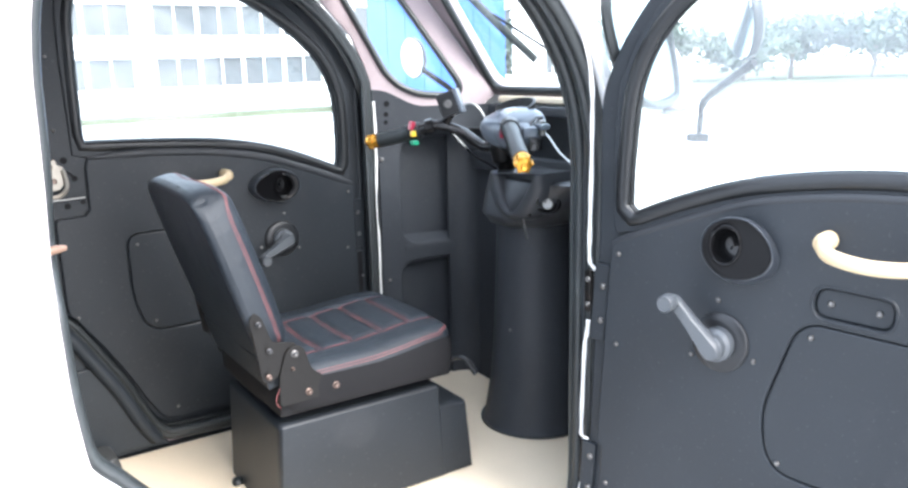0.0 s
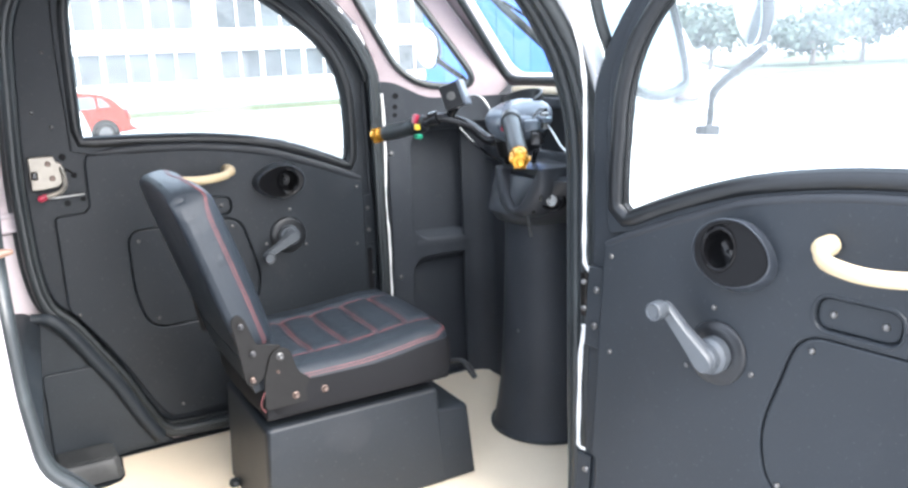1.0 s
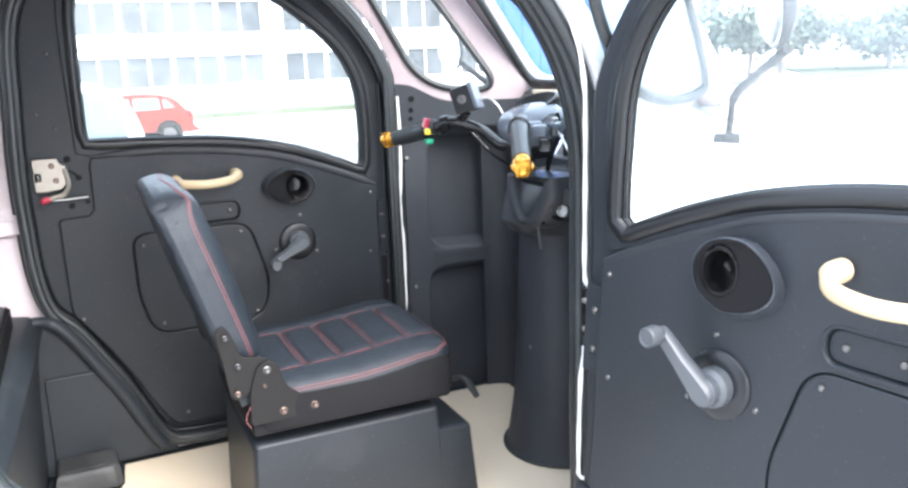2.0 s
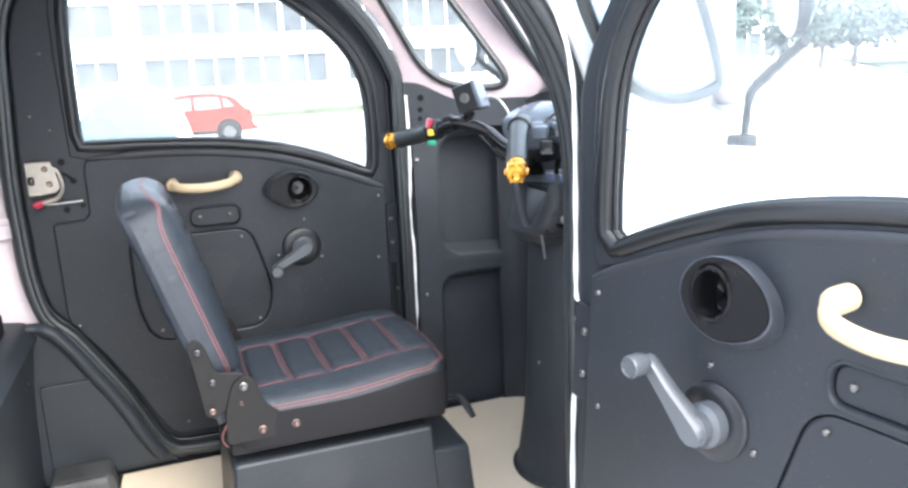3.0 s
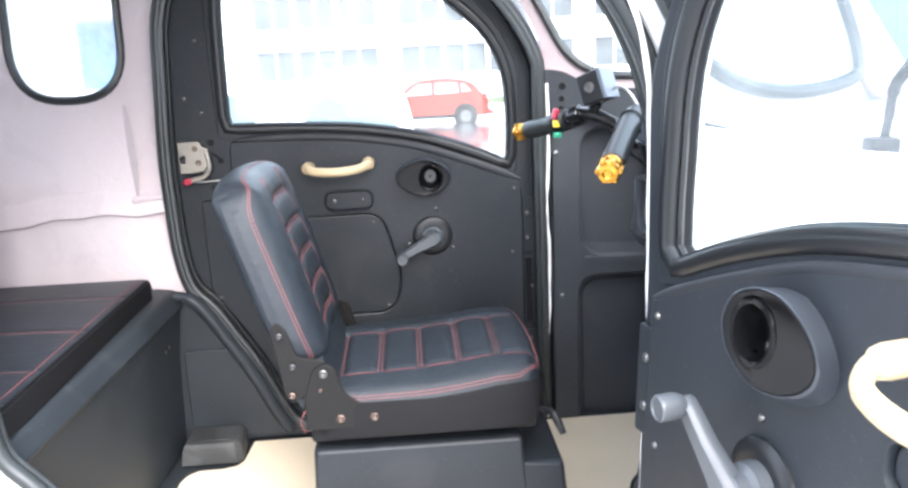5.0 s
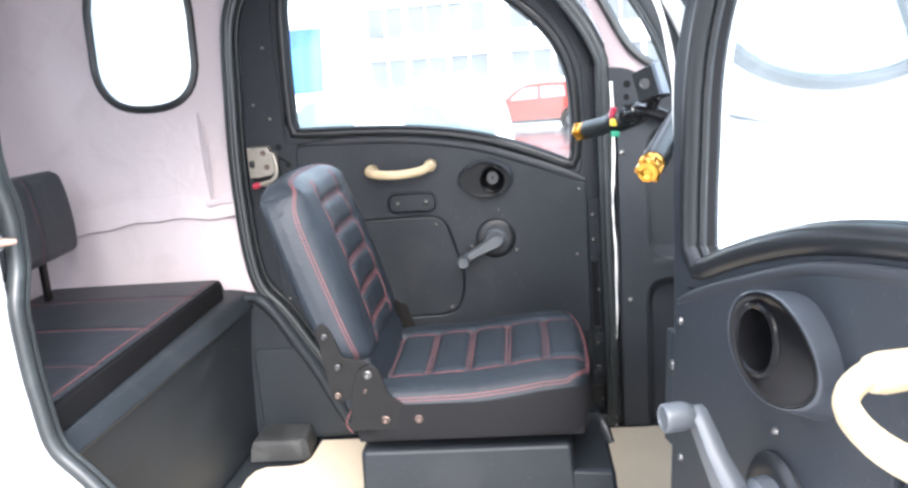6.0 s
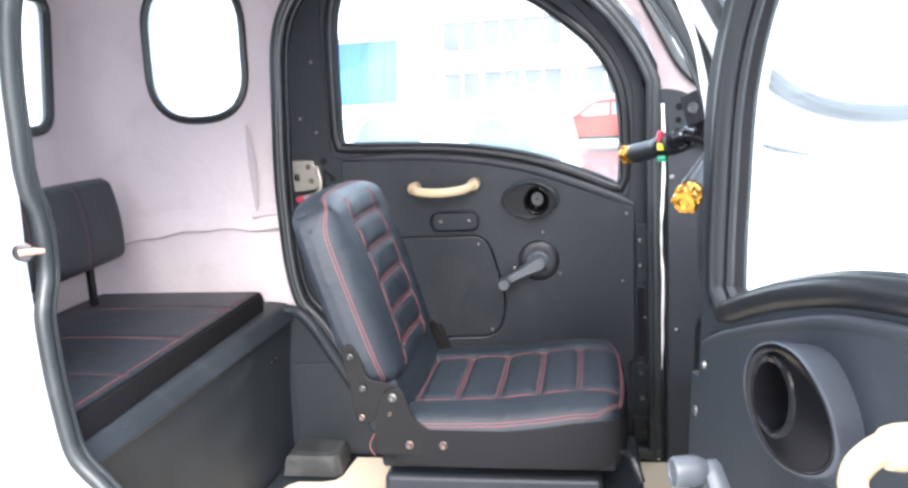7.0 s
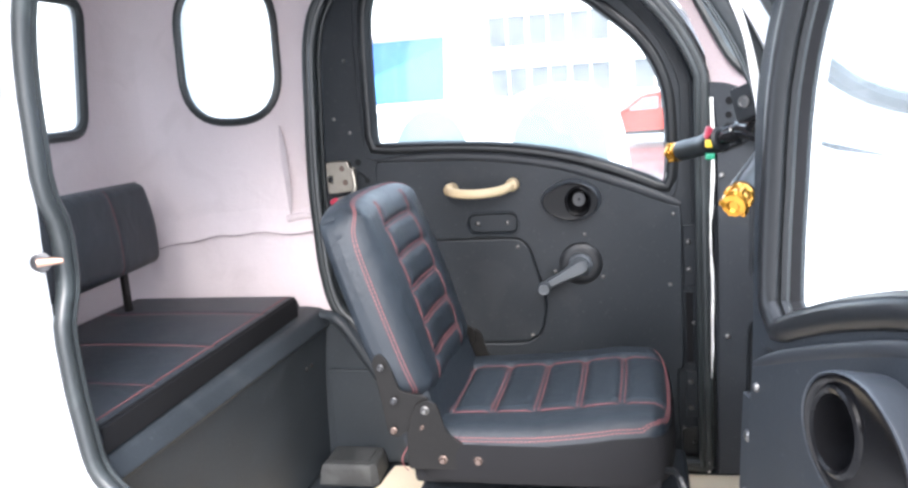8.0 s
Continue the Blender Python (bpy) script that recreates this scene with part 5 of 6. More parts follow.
right_line = curve([(1.285, 1.600, 1.165), (1.276, 1.560, 1.166), (1.250, 1.520, 1.192), (1.220, 1.485, 1.212), (1.192, 1.446, 1.208), (1.156, 1.377, 1.180), (1.117, 1.301, 1.148)], 6, False)
part("tube_left", tube(left_line, 0.0135, 12), SMOOTH, bar, "bent black handlebar tube")
part("tube_right", tube(right_line, 0.0115, 12), SMOOTH, bar, "bent black handlebar tube")


def grip(line, i0):
    core = line[i0:]
    rad = [0.0225 if k in (0, 1) else 0.0200 + 0.0006 * (k % 2) for k in range(len(core))]
    gp = part("grip", tube(core[:-2], rad[:-2], 14), RUBBER, bar, "black rubber grip")
    a, b = core[-3], core[-1]
    way = (b - a).normalized()
    m = facing(a, way)
    part("end_cap", lathe([(0.0185, 0), (0.0195, 0.004), (0.0195, 0.012), (0.0175, 0.016), (0.019, 0.020), (0.0195, 0.028), (0.0165, 0.034), (0.009, 0.036), (0.006, 0.033)], m, 12), AMBER, gp, "faceted amber end cap")
    for j in range(6):
        a_ = 2 * math.pi * j / 6
        part("knurl", apply(rbox((0.007, 0.007, 0.016), (0.0185 * math.cos(a_), 0.0185 * math.sin(a_), 0.022), 0.002), m), AMBER, gp, "raised amber facet")


grip(left_line, 26)
grip(right_line, 22)
# left switch block
sw_at = left_line[25]
sw_way = (left_line[27] - left_line[23]).normalized()
sw = facing(sw_at, sw_way)
sb = part("switch_block", lathe([(0.018, -0.02), (0.023, -0.016), (0.0235, 0.012), (0.019, 0.016)], sw, 18), SATIN, bar, "black switch block")
part("red_button", rbox((0.014, 0.018, 0.024), sw_at + Vector((-0.014, -0.010, 0.017)), 0.004, rot=Matrix.Rotation(radians(15), 4, "Y")), RED, sb, "red kill button")
part("yellow_button", rbox((0.014, 0.014, 0.015), sw_at + Vector((-0.014, -0.018, -0.003)), 0.003), YELLOW, sb, "yellow indicator switch")
part("green_button", rbox((0.018, 0.020, 0.012), sw_at + Vector((-0.012, -0.018, -0.027)), 0.003), GREEN, sb, "green horn button")
part("clamp", lathe([(0.016, -0.012), (0.019, -0.009), (0.019, 0.009), (0.016, 0.012)], facing(left_line[20], left_line[21] - left_line[19]), 16), SMOOTH, bar, "brake clamp")
part("brake_lever", tube(curve([(1.165, 1.752, 1.200), (1.188, 1.785, 1.192), (1.180, 1.835, 1.176), (1.150, 1.890, 1.158)], 5, False), 0.005, 8, squash=(0.7, 1.5)), SMOOTH, bar, "black brake lever")
lid = Vector((0.72, -0.62, 0.33)).normalized()
facea = Vector((0.56, 0.82, -0.1)) - lid * lid.dot(Vector((0.56, 0.82, -0.1)))
facea.normalize()
cross_ = lid.cross(facea)
res_m = Matrix.Translation((1.192, 1.708, 1.262)) @ Matrix(((facea.x, cross_.x, lid.x, 0), (facea.y, cross_.y, lid.y, 0), (facea.z, cross_.z, lid.z, 0), (0, 0, 0, 1)))
res = part("fluid_reservoir", apply(rbox((0.055, 0.062, 0.050), (0, 0, 0), 0.005), res_m), SATIN, bar, "black brake fluid reservoir")
part("reservoir_cap", apply(rbox((0.058, 0.065, 0.010), (0, 0, 0.028), 0.003), res_m), POD, res, "flat reservoir lid")
part("sight_glass", lathe([(0.011, 0), (0.011, 0.003), (0.008, 0.004), (0.007, 0.002)], res_m @ facing((-0.0275, 0.0, 0.0), (-1, 0, 0)), 16), SCREW, res, "round sight glass")
part("reservoir_neck", tube([(1.196, 1.712, 1.235), (1.192, 1.728, 1.215)], 0.013, 10), SMOOTH, res, "reservoir neck")
# instrument pod
pod_m = Matrix.Translation((1.295, 1.575, 1.212)) @ Matrix.Rotation(radians(-6), 4, "Z") @ Matrix.Rotation(radians(-14), 4, "Y")
pl = [[pod_m @ p for p in oval(0, 0, rx, ry, z, 36, 2.5)] for rx, ry, z in ((0.030, 0.045, -0.062), (0.055, 0.075, -0.044), (0.068, 0.092, -0.024), (0.072, 0.097, -0.008), (0.071, 0.096, 0.004), (0.066, 0.089, 0.015), (0.055, 0.075, 0.025), (0.038, 0.052, 0.032), (0.018, 0.026, 0.0355), (0.004, 0.006, 0.036))]
podp = part("instrument_pod", loft(pl), POD, bar, "silver-grey instrument pod")
part("pod_base", loft([[pod_m @ p for p in oval(0.004, 0, rx, ry, z, 30, 2.5)] for rx, ry, z in ((0.026, 0.04, -0.085), (0.050, 0.068, -0.05), (0.058, 0.078, -0.035))]), SATIN, podp, "black lower half of the pod")
vis = [[Vector((1.302 + 0.070 * math.cos(a) * k + 0.02 * h, 1.600 + 0.078 * math.sin(a) * k, 1.212 + h * (1 - 0.35 * (a / 1.45) ** 2))) for a in (-1.45 + 2.9 * i / 18 for i in range(19))] for k, h in ((0.90, 0.0), (0.95, 0.035), (0.95, 0.062))]
vb = bmesh.new()
outer = [[vb.verts.new(p) for p in row] for row in vis]
inner_ = [[vb.verts.new(p + (Vector((1.302, 1.600, p.z)) - p).normalized() * 0.006) for p in row] for row in vis]
for rows2 in (outer, inner_):
    for a, b in zip(rows2, rows2[1:]):
        for j in range(18):
            vb.faces.new((a[j], a[j + 1], b[j + 1], b[j]))
for j in range(18):
    vb.faces.new((outer[-1][j], outer[-1][j + 1], inner_[-1][j + 1], inner_[-1][j]))
    vb.faces.new((outer[0][j], outer[0][j + 1], inner_[0][j + 1], inner_[0][j]))
for j in (0, 18):
    for i in range(2):
        vb.faces.new((outer[i][j], outer[i + 1][j], inner_[i + 1][j], inner_[i][j]))
part("visor", vb, SATIN, podp, "curved black sun visor")
# right controls
part("throttle_block", lathe([(0.019, -0.022), (0.024, -0.018), (0.024, 0.014), (0.019, 0.018)], facing(right_line[22], right_line[24] - right_line[20]), 18), SATIN, bar, "black throttle housing")
part("red_switch", rbox((0.012, 0.012, 0.022), right_line[23] + Vector((-0.005, 0.024, -0.012)), 0.004), RED, bar, "red switch")
mount = part("lever_mount", join(rbox((0.034, 0.056, 0.026), (1.228, 1.420, 1.204), 0.007, rot=Matrix.Rotation(radians(-35), 4, "Z")), rbox((0.026, 0.040, 0.016), (1.252, 1.404, 1.215), 0.006, rot=Matrix.Rotation(radians(-12), 4, "Z")), tube([(1.214, 1.452, 1.206), (1.240, 1.438, 1.206)], 0.016, 12)), POD, bar, "cast lever mount")
part("pivot_bolt", lathe([(0.008, -0.02), (0.008, 0.014), (0.005, 0.017)], Matrix.Translation((1.252, 1.402, 1.214)), 10), STEEL, mount, "pivot bolt")
part("clamp_block", rbox((0.03, 0.034, 0.03), (1.232, 1.404, 1.176), 0.006, rot=Matrix.Rotation(radians(-30), 4, "Z")), SMOOTH, mount, "black switch below the lever")
part("brake_lever", tube(curve([(1.262, 1.43, 1.212), (1.256, 1.385, 1.192), (1.247, 1.335, 1.160), (1.238, 1.282, 1.139)], 5, False), [0.0026] * 14 + [0.0034, 0.0042], 8, squash=(0.7, 1.3)), STEEL, bar, "bright alloy brake lever")
for off in (0.0, 0.012):
    part("cable", tube(curve([(1.225 + off, 1.43, 1.20), (1.275 + off, 1.45, 1.235), (1.33, 1.50 + off, 1.19), (1.335, 1.56 + off, 1.11), (1.345, 1.585, 1.02)], 6, False), 0.0032, 6), SMOOTH, bar, "black control cable")
part("cable", tube(curve([(1.185, 1.735, 1.215), (1.222, 1.742, 1.180), (1.262, 1.705, 1.125), (1.31, 1.655, 1.08), (1.335, 1.635, 1.03)], 6, False), 0.004, 6), SMOOTH, bar, "black brake hose")
part("cable", tube(curve([(1.200, 1.700, 1.232), (1.228, 1.682, 1.262), (1.252, 1.655, 1.245), (1.285, 1.64, 1.17)], 6, False), 0.003, 6), STEEL, bar, "bright sheathed cable")

# lock stud on the near frame
stud_at = Vector((0.151, 1.150, 1.123))
lock = thing("lock_striker", stud_at, "brass-coloured door striker pin on the door frame", "door striker")
part("washer", lathe([(0.0145, 0), (0.0145, 0.003), (0.009, 0.005)], facing((0.151, 1.150, 1.123), (0.5, -1, 0.05)), 18), BOLT, lock, "steel washer")
part("pin", tube([(0.149, 1.143, 1.123), (0.166, 1.155, 1.123), (0.178, 1.162, 1.122)], [0.0066, 0.0062, 0.004], 12), COPPER, lock, "copper-plated pin")

# ---- mirrors and wiper outside ----
def side_mirror(flip, stalk, head, wide, tall):
    mir = thing("door_mirror", flip @ Vector((1.452, 2.108, 1.172)), "oval side mirror on a bent black stalk", "mirror", "side mirrors")
    part("foot", apply(rbox((0.042, 0.034, 0.026), (1.452, 2.107, 1.190), 0.006), flip), BRACKET, mir, "black mirror foot")
    part("stalk", apply(tube(curve(stalk, 5, False), [0.007] * 10 + [0.0095] * (5 * len(stalk) - 14), 8), flip), BRACKET, mir, "bent stalk")
    hm = Matrix.Translation(head) @ Matrix.Rotation(radians(24), 4, "Z") @ Matrix.Rotation(radians(-8), 4, "Y")
    shell_ = [[hm @ Vector((x, wide * k * math.cos(a), tall * k * math.sin(a))) for a in (2 * math.pi * i / 32 for i in range(32))] for x, k in ((0.030, 0.35), (0.024, 0.75), (0.010, 0.97), (-0.004, 1.0), (-0.008, 0.97))]
    hd = part("head", apply(loft(shell_), flip), SATIN, mir, "black mirror shell")
    part("mirror_glass", apply(loft([[hm @ Vector((x, wide * 0.94 * k * math.cos(a), tall * 0.95 * k * math.sin(a))) for a in (2 * math.pi * i / 32 for i in range(32))] for x, k in ((-0.0085, 1.0), (-0.010, 0.98))]), flip), MIRROR, hd, "mirror glass")


low_stalk = [(1.453, 2.108, 1.178), (1.461, 2.105, 1.225), (1.467, 2.104, 1.262)]
side_mirror(Matrix(), [*low_stalk, (1.450, 2.106, 1.288), (1.428, 2.150, 1.318), (1.418, 2.205, 1.345)], (1.405, 2.245, 1.385), 0.046, 0.066)
side_mirror(MIRROR_Y, [*low_stalk, (1.462, 2.125, 1.282), (1.455, 2.185, 1.318), (1.450, 2.245, 1.352)], (1.432, 2.225, 1.440), 0.062, 0.085)
wip = thing("wiper", (1.52, 1.66, 1.30), "black windscreen wiper parked on the glass", "wiper")
wl = [ws @ Vector((x, y, 0.040)) for x, y in ((0.11, 0.10), (0.19, 0.22), (0.27, 0.36))]
part("blade", tube(wl, 0.008, 6, squash=(1.4, 0.6)), RUBBER, wip, "rubber blade")
part("arm", tube([ws @ Vector((x, y, 0.048)) for x, y in ((-0.10, 0.02), (0.05, 0.13), (0.20, 0.25))], 0.004, 6), BRACKET, wip, "thin wiper arm")
part("pivot", lathe([(0.016, 0), (0.014, 0.02), (0.006, 0.026)], ws @ Matrix.Translation((-0.10, 0.02, 0.034)), 14), BRACKET, wip, "wiper pivot")


# ---- outside: yard, building, vehicles, trees ----
def boxes(items):
    return join(*[rbox(s, c, 0.0) for s, c in items])


FY = 55.0
bz = drop(FY)
hall = thing("office_building", (0, FY, bz), "long white two-storey building with ribbon windows", "building")
wall_holes = []
for x0, n_panes, wide in ((-8.6, 6, 8.05), (0.7, 8, 11.6), (13.5, 8, 11.6), (26.3, 8, 11.6), (39.1, 8, 11.6)):
    for z0, z1 in ((0.38, 2.40), (3.62, 5.72), (7.0, 9.1)):
        wall_holes.append([(x0, z0), (x0 + wide, z0), (x0 + wide, z1), (x0, z1)])
part("wall", plate([(-70, 0), (75, 0), (75, 11), (-70, 11)], wall_holes, 0.35, Matrix.Translation((0, 0, bz)) @ side(FY + 0.35)), FACADE, hall, "white rendered wall")
part("roof_edge", boxes([((146, 0.8, 0.5), (2.5, FY + 0.1, bz + 11.1))]), FACADE, hall, "flat roof edge")
part("band", boxes([((86.2, 0.18, 0.25), (31.9, FY - 0.09, bz + 3.0))]), FACADE, hall, "projecting string course")
for hole in wall_holes:
    (x0, z0), (x1, _), (_, z1), _ = hole
    n_panes = 6 if x0 < -1 else 8
    wd = (x1 - x0) / n_panes
    w = part("window", boxes([((x1 - x0, 0.06, 0.09), ((x0 + x1) / 2, FY + 0.24, bz + z0 + 0.045)), ((x1 - x0, 0.06, 0.09), ((x0 + x1) / 2, FY + 0.24, bz + z1 - 0.045))]
                             + [((0.11 if k % 2 else 0.26, 0.06, z1 - z0 - 0.18), (x0 + wd * k, FY + 0.24, bz + (z0 + z1) / 2)) for k in range(n_panes + 1)]), FACADE, hall, "white window frame")
    for k in range(n_panes):
        part("pane", rbox((wd, 0.02, z1 - z0), (x0 + wd * (k + 0.5), FY + 0.29, bz + (z0 + z1) / 2), 0.0), PANE, w)
part("interior", boxes([((146, 0.1, 11), (2.5, FY + 1.2, bz + 5.5))]), FACADE, hall, "plain back wall inside")
bw = part("blue_board", plate([(-19.5, 0.62), (-11.7, 0.62), (-11.45, 4.72), (-19.5, 4.62)], [], 0.12, Matrix.Translation((0, 0, bz)) @ side(FY - 0.05)), BLUE, hall, "large blue board on the facade")
part("sweep", plate([*curve([(-19.4, 1.9), (-17.0, 2.3), (-14.5, 3.1), (-11.62, 4.1)], 5, False), Vector((-11.78, 0.72)), Vector((-19.4, 0.72))], [], 0.02, Matrix.Translation((0, 0, bz)) @ side(FY - 0.175)), PALEBLUE, bw, "pale blue sweep across the board")
part("canopy", plate([(-20, 4.85), (-11.2, 5.0), (-11.2, 5.3), (-20, 5.15)], [], 0.5, Matrix.Translation((0, 0, bz)) @ side(FY - 0.02)), LINING, hall, "pale canopy edge over the board")

strip = []
for (x0, x1, y0, y1) in ((2.0, 46.0, 25.5, 27.2),):
    strip.append(((x1 - x0, y1 - y0, 0.12), ((x0 + x1) / 2, (y0 + y1) / 2, drop(26) + 0.05)))
tagged(part("lawn_strip", boxes(strip), GRASS), "narrow strip of green grass beside the yard", "grass", kind="stuff")
pud = rounded([(-3.5, 9.5), (1.5, 8.8), (5.0, 11.0), (5.2, 15.0), (3.0, 17.5), (-2.0, 17.2), (-4.5, 13.5)], 1.6, 6)
tagged(part("puddle", plate(pud, [], 0.004, flat(drop(13.2) + 0.022)), PUDDLE), "shallow rain puddle mirroring the car", "puddle", kind="structure")
tagged(part("lawn", plate(rounded([(19, 13.6), (24, 12.2), (60, 22), (90, 40), (90, 62), (52, 52), (36, 33)], 1.5, 3), [], 0.05, flat(drop(20) - 0.02)), GRASS), "green lawn in front of the trees", "grass", kind="stuff")

# blue site hoarding
hoard = thing("blue_hoarding", (15, 24, drop(24)), "tall bright blue sheet-metal hoarding with a white end panel", "hoarding")
for k in range(8):
    part("panel", rbox((0.677, 0.06, 5.6), (12.9 + 0.68 * k, 24.0, drop(24) + 2.8), 0.02), BLUE, hoard)
part("end_panel", rbox((1.5, 0.08, 5.6), (19.1, 24.0, drop(24) + 2.8), 0.02), FACADE, hoard, "white end panel")


def wheel(parent, c, r, w):
    t = part("wheel", lathe([(r * 0.60, -w * 0.2), (r * 0.62, -w / 2), (r * 0.94, -w / 2), (r, -w * 0.35), (r, w * 0.35), (r * 0.94, w / 2), (r * 0.62, w / 2), (r * 0.60, w * 0.2)], facing(c, (0, -1, 0)), 32), TYRE, parent, "black tyre")
    part("rim", lathe([(r * 0.64, w * 0.3), (r * 0.64, w * 0.48), (r * 0.58, w * 0.5), (r * 0.52, w * 0.45), (r * 0.18, w * 0.46), (r * 0.1, w * 0.48)], facing(c, (0, -1, 0)), 28), ALLOY, t, "alloy wheel")
    for j in range(5):
        a = 2 * math.pi * j / 5
        part("spoke", apply(rbox((r * 0.5, r * 0.16, w * 0.12), (r * 0.36, 0, w * 0.46), 0.01), facing(c, (0, -1, 0)) @ Matrix.Rotation(a, 4, "Z")), ALLOY, t, "wheel spoke")


# red hatchback, tail to the right
CX, CYY = 0.88, 18.2
cz0 = drop(CYY)
car = thing("red_car", (CX, CYY, cz0), "red hatchback with alloy wheels parked on the wet yard", "car")
prof = [(-2.0, 0.42), (-1.98, 0.72), (-1.75, 0.86), (-1.0, 0.98), (-0.35, 1.42), (0.2, 1.52), (0.95, 1.50), (1.45, 1.36), (1.78, 1.02), (1.92, 0.95), (1.96, 0.55), (1.85, 0.32), (-1.85, 0.30)]
prof = curve(prof, 4)
secs = []
for yv, k in ((-0.84, 0.94), (-0.80, 0.985), (-0.5, 1.0), (0.5, 1.0), (0.80, 0.985), (0.84, 0.94)):
    secs.append([Vector((CX + p.x * (0.985 if k < 0.95 else 1), CYY + yv * (1 if p.y < 0.95 else 1 - 0.28 * (p.y - 0.95)), cz0 + 0.30 + (p.y - 0.30) * k)) for p in prof])
part("body", loft(secs), CAR_RED, car, "glossy red bodywork")
for loop in ([(-0.78, 1.00), (0.18, 1.02), (0.18, 1.40), (-0.28, 1.36)], [(0.26, 1.02), (1.05, 1.04), (1.0, 1.38), (0.26, 1.40)], [(1.12, 1.06), (1.45, 1.08), (1.22, 1.32), (1.10, 1.36)]):
    # Opaque pale blue carries the sky's reflection as colour.
    part("side_window", plate(rounded([(CX + a, cz0 + b) for a, b in loop], 0.05, 3), [], 0.06, side(CYY - 0.785)), SKYBLUE, car, "side glass, the sky's reflection put into its pale blue")
part("tail_lamp", rbox((0.14, 0.2, 0.26), (CX + 1.86, CYY - 0.74, cz0 + 0.86), 0.03), LAMP, car, "red tail lamp")
part("bumper", rbox((0.25, 1.62, 0.22), (CX + 1.88, CYY, cz0 + 0.45), 0.06), CAR_RED, car, "red rear bumper")
part("sill", rbox((2.2, 0.06, 0.12), (CX, CYY - 0.83, cz0 + 0.33), 0.02), TYRE, car, "dark sill")
part("mirror", rbox((0.12, 0.16, 0.12), (CX - 0.72, CYY - 0.92, cz0 + 1.05), 0.04), CAR_RED, car, "door mirror")
for wx in (-1.25, 1.22):
    part("wheel_arch", lathe([(0.39, 0), (0.39, 0.02)], facing((CX + wx, CYY - 0.835, cz0 + 0.34), (0, -1, 0)), 28), TYRE, car, "dark wheel arch")
    wheel(car, (CX + wx, CYY - 0.80, cz0 + 0.31), 0.31, 0.2)
    wheel(car, (CX + wx, CYY + 0.74, cz0 + 0.31), 0.31, 0.2)

small = Matrix.Translation((CX + 1.22, CYY, cz0 - 0.02)) @ Matrix.Scale(0.67, 4) @ Matrix.Translation((-CX - 1.22, -CYY, -cz0))
for ob in car.children_recursive:
    ob.data.transform(small)

# white three-wheeler parked alongside
TX, TY = -0.22, 7.6
tz = drop(TY)
trike = thing("parked_three_wheeler", (TX, TY, tz), "white cabin three-wheeler with pale blue arched windows", "vehicle")
sil = curve([(-1.12, 0.30), (-1.12, 0.9), (-0.98, 1.20), (-0.5, 1.27), (0.0, 1.22), (0.35, 1.33), (0.72, 1.34), (0.98, 1.18), (1.10, 0.8), (1.12, 0.32), (0.9, 0.25), (-0.9, 0.25)], 4)
secs = []
for yv, k in ((-0.50, 0.93), (-0.46, 0.985), (-0.2, 1.0), (0.2, 1.0), (0.46, 0.985), (0.5, 0.93)):
    secs.append([Vector((TX + p.x * (0.97 + 0.03 * k), TY + yv, tz + 0.25 + (p.y - 0.25) * k)) for p in sil])
part("body", loft(secs), WHITE, trike, "white fibreglass cabin")
for loop in ([(-0.95, 0.55), (-0.18, 0.55), (-0.24, 1.0), (-0.40, 1.20), (-0.66, 1.21), (-0.84, 1.0)], [(0.10, 0.55), (0.98, 0.55), (0.94, 1.05), (0.78, 1.27), (0.46, 1.28), (0.20, 1.05)]):
    part("window", plate(rounded([(TX + a, tz + b) for a, b in loop], 0.14, 6), [], 0.02, side(TY - 0.485), 0.004), SKYBLUE, trike, "pale blue glazing")
for wx in (-0.72, 0.74):
    wheel(trike, (TX + wx, TY - 0.42, tz + 0.22), 0.22, 0.12)


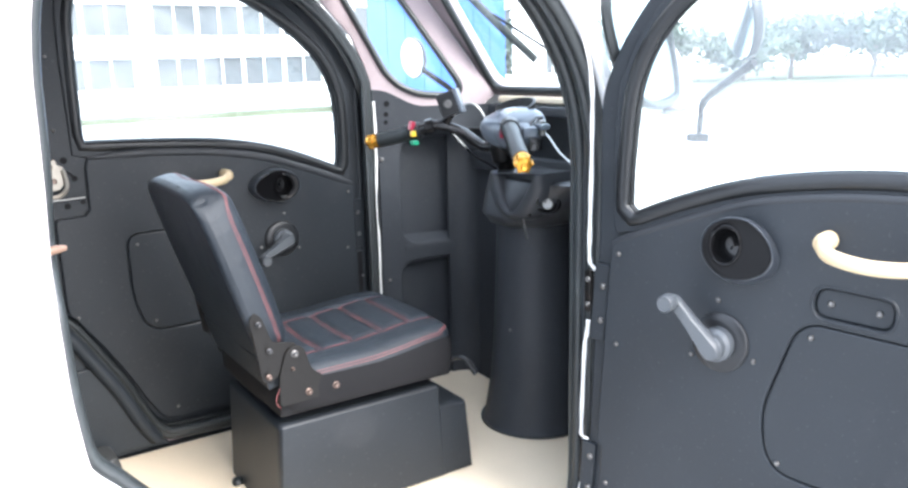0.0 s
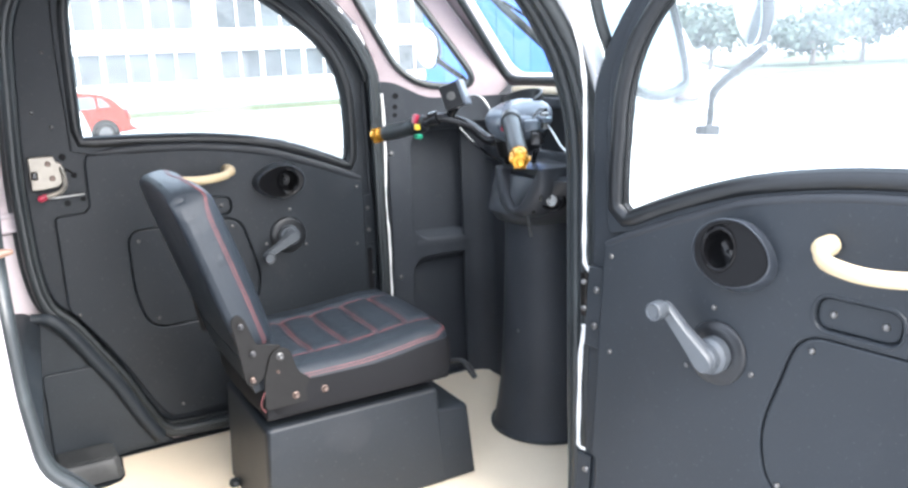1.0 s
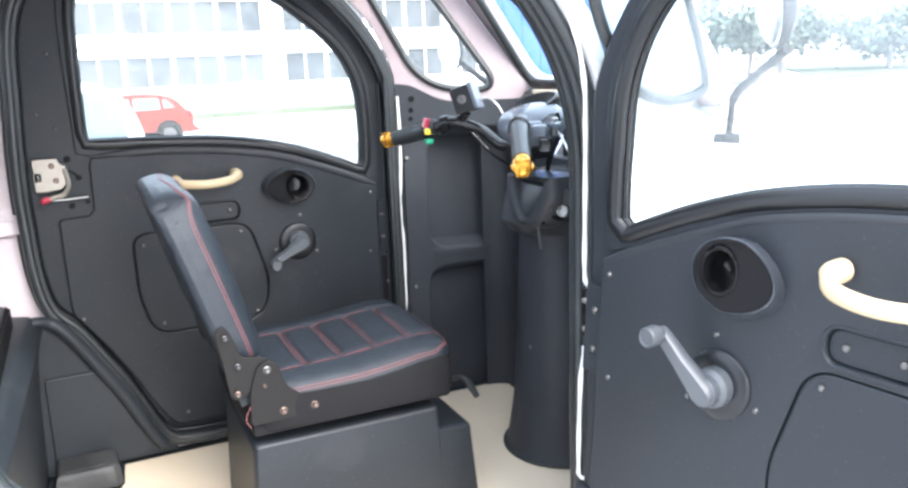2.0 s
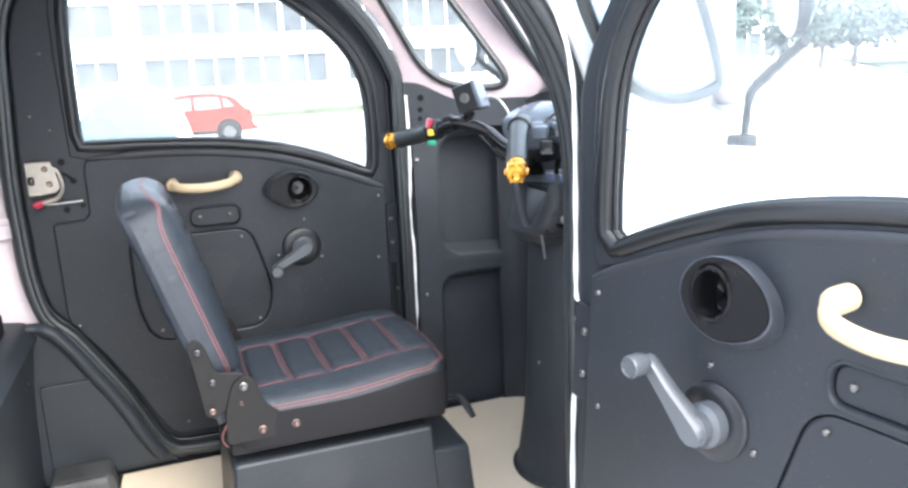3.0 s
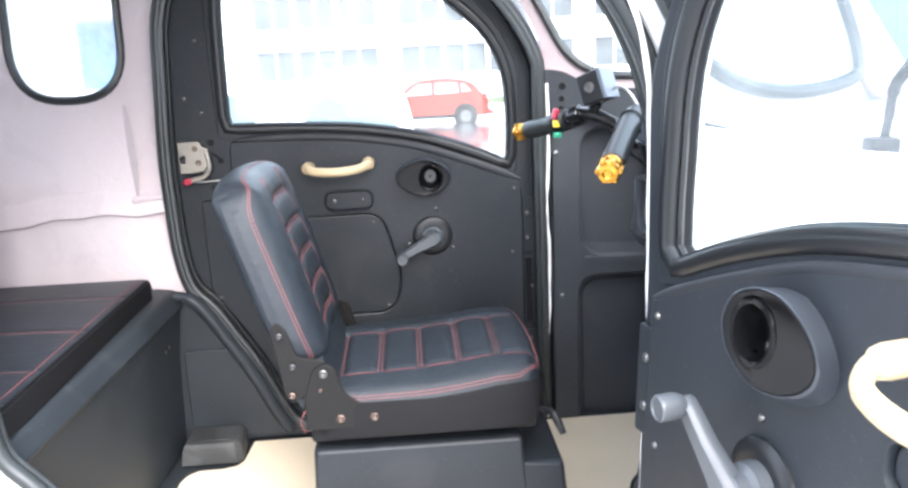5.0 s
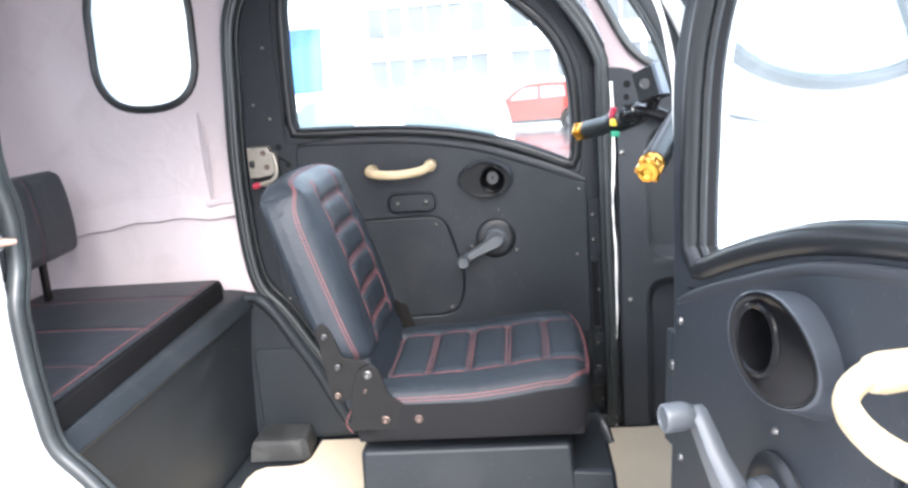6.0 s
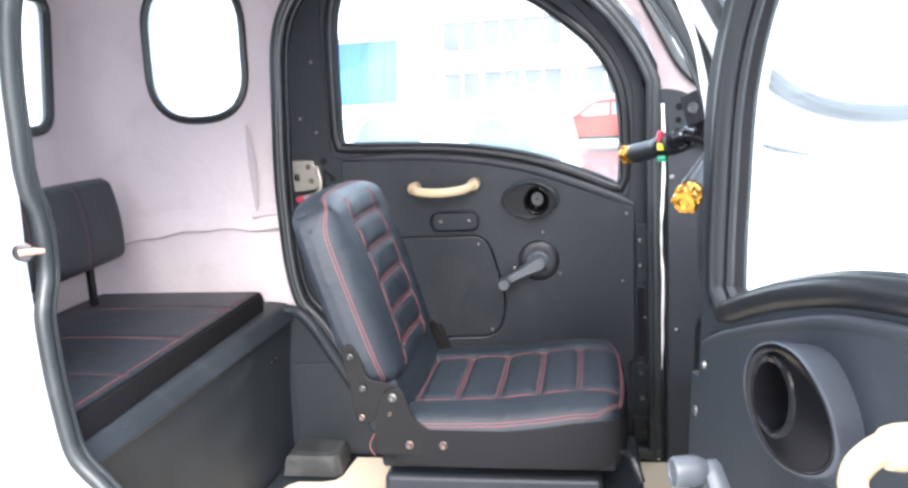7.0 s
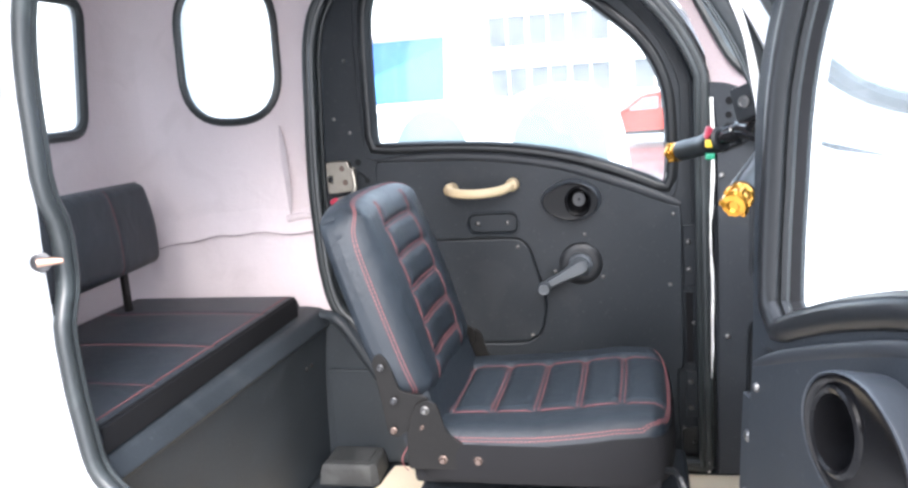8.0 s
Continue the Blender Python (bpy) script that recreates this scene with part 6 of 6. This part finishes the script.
def tree(x, y, h, spread, seed):
    rnd = random.Random(seed)
    z0 = drop(y)
    t = thing("tree", (x, y, z0), "leafy green tree beyond the yard", "tree", "trees beyond the yard")
    limbs = [tube(curve([(x, y, z0), (x + 0.1, y, z0 + h * 0.3), (x - 0.05, y + 0.1, z0 + h * 0.62)], 4, False), [0.16, 0.155, 0.15, 0.14, 0.13, 0.12, 0.10, 0.08, 0.05], 8)]
    tips = []
    for k in range(7):
        a = 2 * math.pi * k / 7 + rnd.random()
        base = Vector((x, y, z0 + h * (0.28 + 0.05 * k)))
        tip = base + Vector((math.cos(a) * spread * rnd.uniform(0.5, 0.9), math.sin(a) * spread * rnd.uniform(0.5, 0.9), h * rnd.uniform(0.18, 0.36)))
        limbs.append(tube([base, (base + tip) / 2 + Vector((0, 0, 0.15)), tip], [0.07, 0.05, 0.02], 6))
        tips.append(tip)
    part("trunk", join(*limbs), BARK, t, "brown trunk and limbs")
    vs, fs = [], []
    for tip in tips * 6 + [Vector((x, y, z0 + h * 0.8))] * 8:
        c = tip + Vector((rnd.gauss(0, spread * 0.25), rnd.gauss(0, spread * 0.25), rnd.gauss(0, h * 0.08)))
        for _ in range(60):
            p = c + Vector((rnd.gauss(0, 0.5), rnd.gauss(0, 0.5), rnd.gauss(0, 0.34)))
            a, b = Vector((rnd.uniform(-1, 1), rnd.uniform(-1, 1), rnd.uniform(-1, 1))).normalized() * 0.2, Vector((rnd.uniform(-1, 1), rnd.uniform(-1, 1), rnd.uniform(-1, 1))).normalized() * 0.13
            i = len(vs)
            vs += [p - a, p + b, p + a, p - b]
            fs.append((i, i + 1, i + 2, i + 3))
    me = bpy.data.meshes.new("crown")
    me.from_pydata(vs, [], fs)
    me.materials.append(LEAF)
    tagged(finish(new("crown", me), t), "loose green crown of small leaves")


for k in range(12):
    tree(28 + 3.0 * k + (k % 3) * 0.6, 40.5 - 2.3 * k + (k % 2) * 1.8, 2.9 + 0.35 * (k * 7 % 4), 2.5, 40 + k)
wallp = thing("yard_wall", (100, 60, drop(60)), "long low pale boundary wall behind the trees", "wall", kind="structure")
for k in range(14):
    part("wall_panel", rbox((8.9, 0.25, 2.2), (48 + 9 * k, 66 - 0.9 * k, drop(66) + 1.1), 0.03), FACADE, wallp)

# unseen wall and slab behind the camera, added to darken reflections in the trim
shed = thing("shed", (-5.6, -7, drop(0)), "unseen grey wall with a slab on top, added to darken reflections", "shed")
part("wall", rbox((0.3, 14.0, 4.4), (-5.6, -8.2, drop(0) + 2.2), 0.02), DARK_SCREEN, shed, "added grey wall out of view")
part("roof", rbox((1.4, 14.6, 0.16), (-5.4, -8.2, drop(0) + 4.48), 0.03), DARK_SCREEN, shed, "added grey slab out of view")
